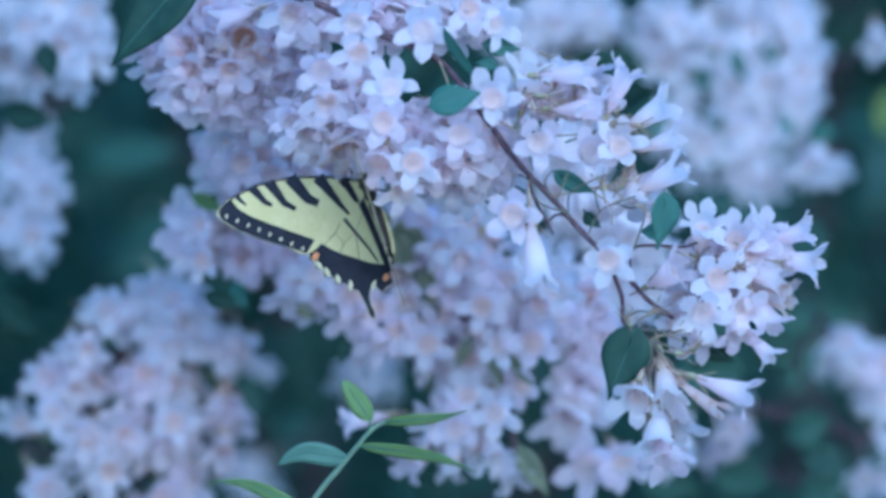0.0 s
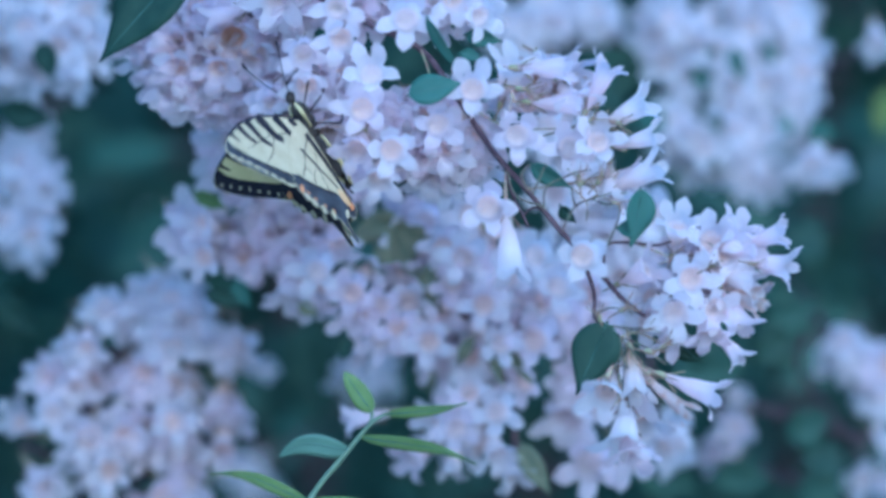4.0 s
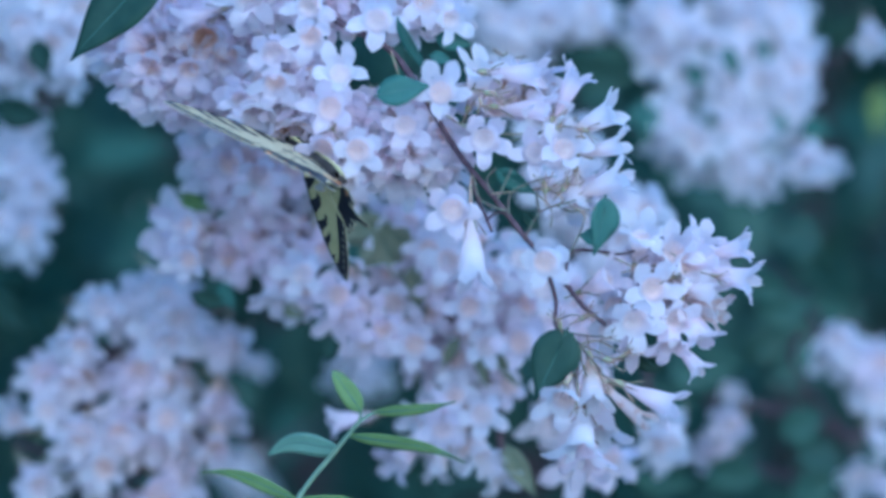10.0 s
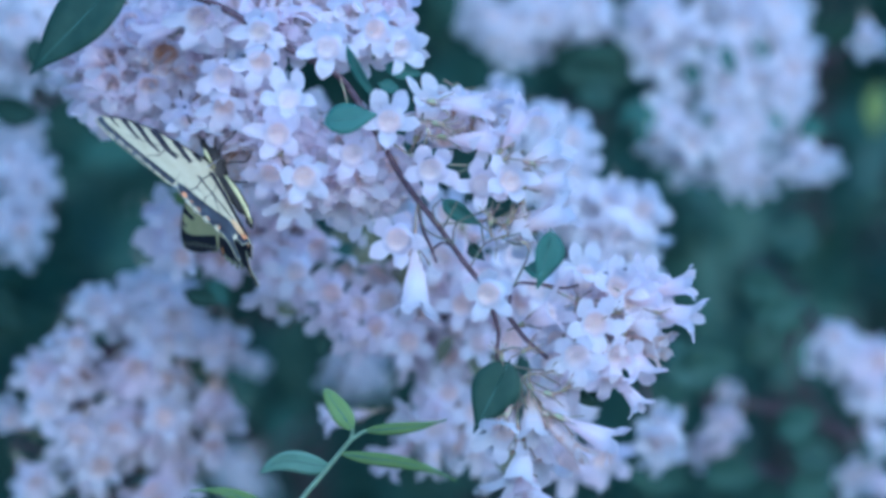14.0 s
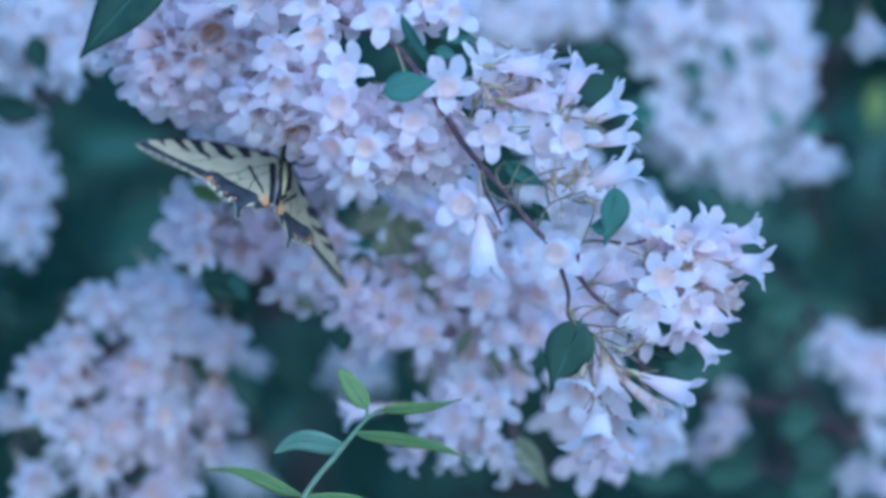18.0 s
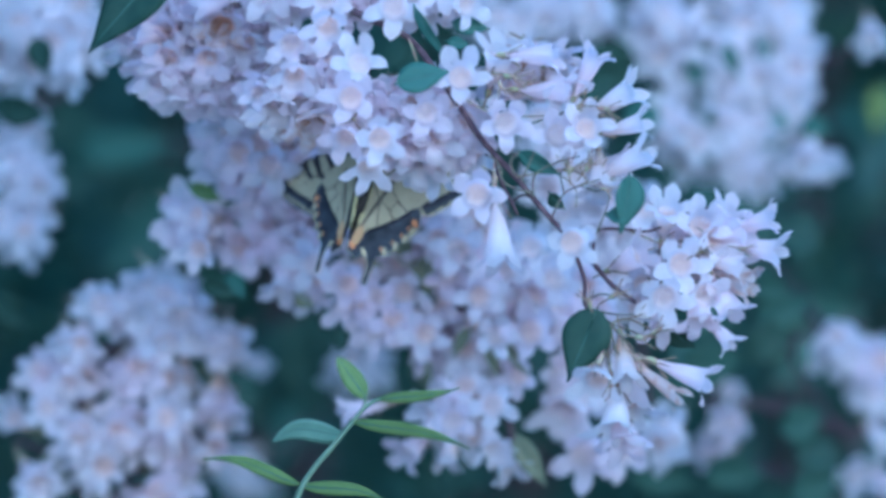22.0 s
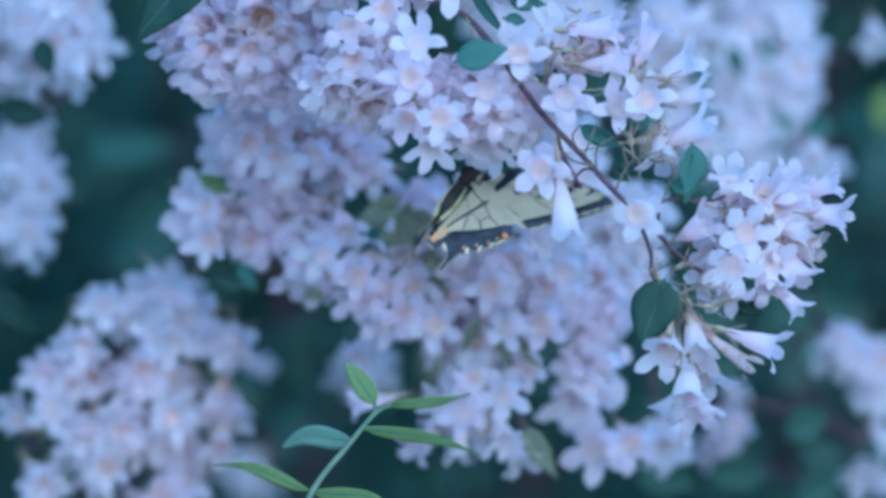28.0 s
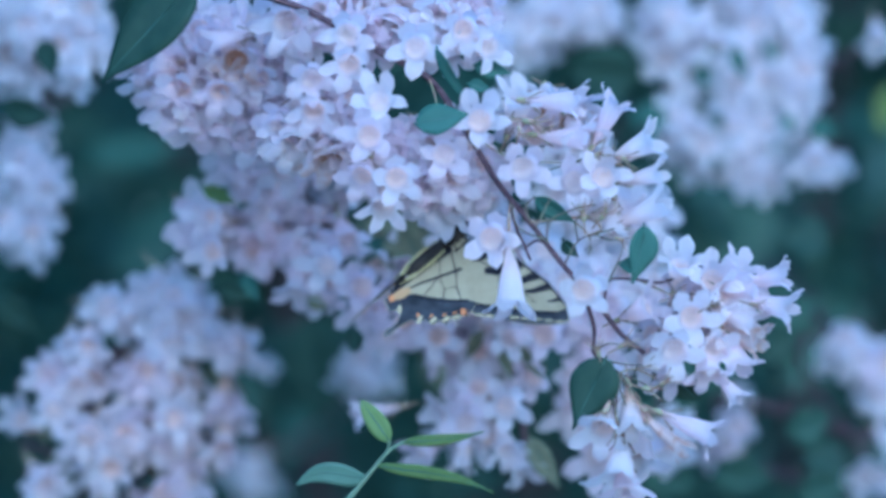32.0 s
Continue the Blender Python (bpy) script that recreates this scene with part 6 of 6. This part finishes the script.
    walk(butterfly, [(t, pose(x, y, ZC + z, rx, ry, rz)) for t, x, y, z, rx, ry, rz in (
        (0, -0.0271, 1.615, 0.0226, 90.7, -18.5, -15.5), (0.5, -0.0407, 1.615, 0.0200, 91.5, -10.7, -10.0), (1, -0.0265, 1.615, 0.0205, 85.9, -19.5, -5.7), (1.5, -0.0360, 1.615, 0.0222, 83.1, -28.6, 4.3),
        (2, -0.0486, 1.615, 0.0335, 91.2, -35.3, -7.1), (2.5, -0.0368, 1.607, 0.0353, 74.9, -34.0, -3.0), (3, -0.0504, 1.598, 0.0376, 79.1, -30.8, -24.0), (3.5, -0.0487, 1.598, 0.0430, 102.4, -21.3, -36.2),
        (5.5, -0.0403, 1.596, 0.0326, 134.0, -38.5, -85.1), (6, -0.0445, 1.596, 0.0327, 125.3, -47.0, -97.1), (6.5, -0.0466, 1.595, 0.0361, 71.8, -60.9, -36.1), (7, -0.0581, 1.595, 0.0384, 95.6, -44.2, -40.5),
        (7.5, -0.0528, 1.594, 0.0411, 95.4, -42.4, -55.5), (8, -0.0566, 1.594, 0.0440, 102.4, -36.6, -77.4), (8.5, -0.0558, 1.598, 0.0335, 129.1, -49.3, -83.9), (9, -0.0532, 1.602, 0.0292, 121.9, -67.0, -99.9),
        (9.5, -0.0530, 1.602, 0.0289, 91.1, -68.5, -70.1), (10, -0.0454, 1.602, 0.0319, 73.4, -66.0, -40.7), (10.5, -0.0501, 1.603, 0.0328, 79.2, -65.3, -35.6), (11, -0.0517, 1.603, 0.0320, 275.7, -115.7, -235.0),
        (11.5, -0.0503, 1.603, 0.0310, 72.2, -63.8, -44.5), (12, -0.0606, 1.603, 0.0318, 85.0, -62.4, -59.5), (12.5, -0.0751, 1.603, 0.0273, 118.5, -60.5, -87.6), (13, -0.0791, 1.603, 0.0183, 147.3, -55.9, -135.7),
        (13.5, -0.0886, 1.604, 0.0161, 124.9, -54.6, -112.1), (14, -0.0719, 1.604, 0.0264, 113.2, -35.2, -89.6), (14.5, -0.0664, 1.604, 0.0219, 130.1, -44.5, -101.9), (16.5, -0.0442, 1.640, 0.0238, 153.7, -18.1, -168.0),
        (17, -0.0481, 1.640, 0.0277, 156.4, -54.9, -184.7), (17.5, -0.0502, 1.640, 0.0276, 152.7, -63.1, -150.8), (18, -0.0507, 1.640, 0.0283, 104.8, -59.1, -111.4), (18.5, -0.0412, 1.641, 0.0299, 124.3, -51.9, -122.6),
        (19, -0.0421, 1.641, 0.0287, 321.3, -117.1, 51.3), (20, -0.0332, 1.641, 0.0227, 336.0, -127.7, 5.7), (20.5, -0.0316, 1.641, 0.0280, 106.4, -39.0, 211.5), (21, -0.0306, 1.641, 0.0295, 107.0, -26.7, 208.4),
        (21.5, -0.0306, 1.642, 0.0276, 104.8, -28.9, -148.0), (22, -0.0227, 1.642, 0.0314, 87.3, -17.2, -148.3), (22.5, -0.0176, 1.642, 0.0278, 79.2, -24.7, -143.8), (23, -0.0268, 1.642, 0.0236, 103.6, -38.2, -152.9),
        (23.5, -0.0251, 1.642, 0.0279, 105.8, -30.8, -150.0), (24, -0.0139, 1.642, 0.0243, 80.6, -27.4, -146.9), (24.5, -0.0284, 1.643, 0.0280, 111.3, -39.9, 196.3), (25, -0.0200, 1.643, 0.0219, 111.9, -45.3, 196.5),
        (25.5, -0.0249, 1.643, 0.0175, 110.4, -51.3, 188.1), (27.5, 0.0073, 1.644, 0.0153, 141.5, -28.4, 176.1), (28, 0.0075, 1.644, 0.0237, 132.2, -30.2, 173.5), (29, 0.0085, 1.644, 0.0210, 130.9, -40.0, 169.7),
        (29.5, 0.0091, 1.644, 0.0184, 129.1, -48.9, 167.2), (30, 0.0147, 1.644, 0.0180, 128.2, -42.0, 172.6), (31, 0.0199, 1.645, 0.0136, 133.7, -50.5, 167.3), (31.5, 0.0085, 1.645, 0.0079, 136.0, -44.5, 174.9),
        (32, 0.0016, 1.645, 0.0046, 119.9, -45.9, 169.9))])
    for wing, share in zip(left_wings, (1, 0)):
        walk(wing, [(t, pose(0, 0, 0, 0, lift, 0) @ pose(0, 0, 0, 0, 0, sweep * share)) for t, lift, sweep in (
        (0, 19.0, -3.4), (0.5, 43.7, 1.6), (1, 32.1, -0.9), (1.5, 4.1, -8.8),
        (2, -16.3, -4.5), (2.5, -14.4, -3.1), (3, -13.6, 2.9), (3.5, 1.5, 9.1),
        (5.5, -22.2, -17.9), (6, 84.9, -11.4), (6.5, 89.1, 6.7), (7, 88.6, 12.9),
        (7.5, 88.6, 11.2), (8, 63.0, -5.7), (8.5, -13.6, 0.8), (9, -28.5, 11.5),
        (9.5, -17.3, -2.5), (10, -34.6, 13.1), (10.5, -28.1, 3.1), (11, -11.3, 0.6),
        (11.5, -0.8, 1.6), (12, 28.0, 1.0), (12.5, 21.6, 12.2), (13, 16.4, 0.3),
        (13.5, 9.7, -3.9), (14, 11.4, -5.7), (14.5, 0.4, -2.1), (16.5, 40.9, -38.3),
        (17, 17.7, -9.6), (17.5, 1.6, 8.2), (18, -16.3, 15.5), (18.5, -40.3, 5.7),
        (19, -15.6, 5.3), (20, -40.6, -3.8), (20.5, -17.4, -6.4), (21, -15.8, -11.3),
        (21.5, -5.0, -11.2), (22, -5.0, -7.6), (22.5, 12.5, -12.7), (23, -23.1, -3.1),
        (23.5, 0.8, -3.1), (24, 21.8, -17.0), (24.5, -3.3, -0.3), (25, 7.3, -12.6),
        (25.5, -2.8, -3.7), (27.5, -7.2, -28.7), (28, -10.9, -14.2), (29, 1.6, -9.6),
        (29.5, -2.5, -3.1), (30, 0.7, -6.7), (31, 6.5, -4.0), (31.5, 16.4, -11.7),
        (32, -10.9, -3.9))])
    for wing, share in zip(right_wings, (1, 0)):
        walk(wing, [(t, pose(0, 0, 0, 0, lift, 0) @ pose(0, 0, 0, 0, 0, sweep * share)) for t, lift, sweep in (
        (0, -74.5, 3.5), (0.5, -80.1, 0.0), (1, -83.4, 1.4), (1.5, -86.1, -5.6),
        (2, -88.0, 11.2), (2.5, -81.1, -1.7), (3, -88.0, -0.3), (3.5, -88.1, 4.4),
        (5.5, -39.6, -1.4), (6, -88.4, 8.1), (6.5, -88.8, -6.1), (7, -88.5, -9.2),
        (7.5, -88.6, -8.2), (8, -88.2, -0.9), (8.5, -53.5, -11.4), (9, -59.8, -9.0),
        (9.5, -75.6, -1.1), (10, -83.6, 11.1), (10.5, -75.0, -18.0), (11, -74.5, 2.9),
        (11.5, -63.6, -26.1), (12, -74.3, -0.2), (12.5, -42.1, -5.9), (13, -45.1, 10.9),
        (13.5, -49.7, -7.1), (14, -47.3, 7.8), (14.5, -43.4, 3.0), (16.5, -88.2, 28.4),
        (17, -58.3, 4.5), (17.5, -68.0, 6.6), (18, -75.3, -1.0), (18.5, -74.9, 4.7),
        (19, -64.7, 0.3), (20, -79.6, 13.3), (20.5, -72.4, -16.4), (21, -88.0, -9.3),
        (21.5, -82.5, -8.0), (22, -84.4, -21.6), (22.5, -84.8, -13.8), (23, -69.1, -2.6),
        (23.5, -86.7, 7.0), (24, -79.5, -7.9), (24.5, -87.5, -0.1), (25, -64.1, 13.6),
        (25.5, -51.1, 8.4), (27.5, -79.9, -0.0), (28, -79.2, -0.0), (29, -77.3, 0.0),
        (29.5, -77.4, 0.0), (30, -79.9, -0.0), (31, -77.2, 0.0), (31.5, -79.9, -0.0),
        (32, -79.3, 0.0))])



motions()
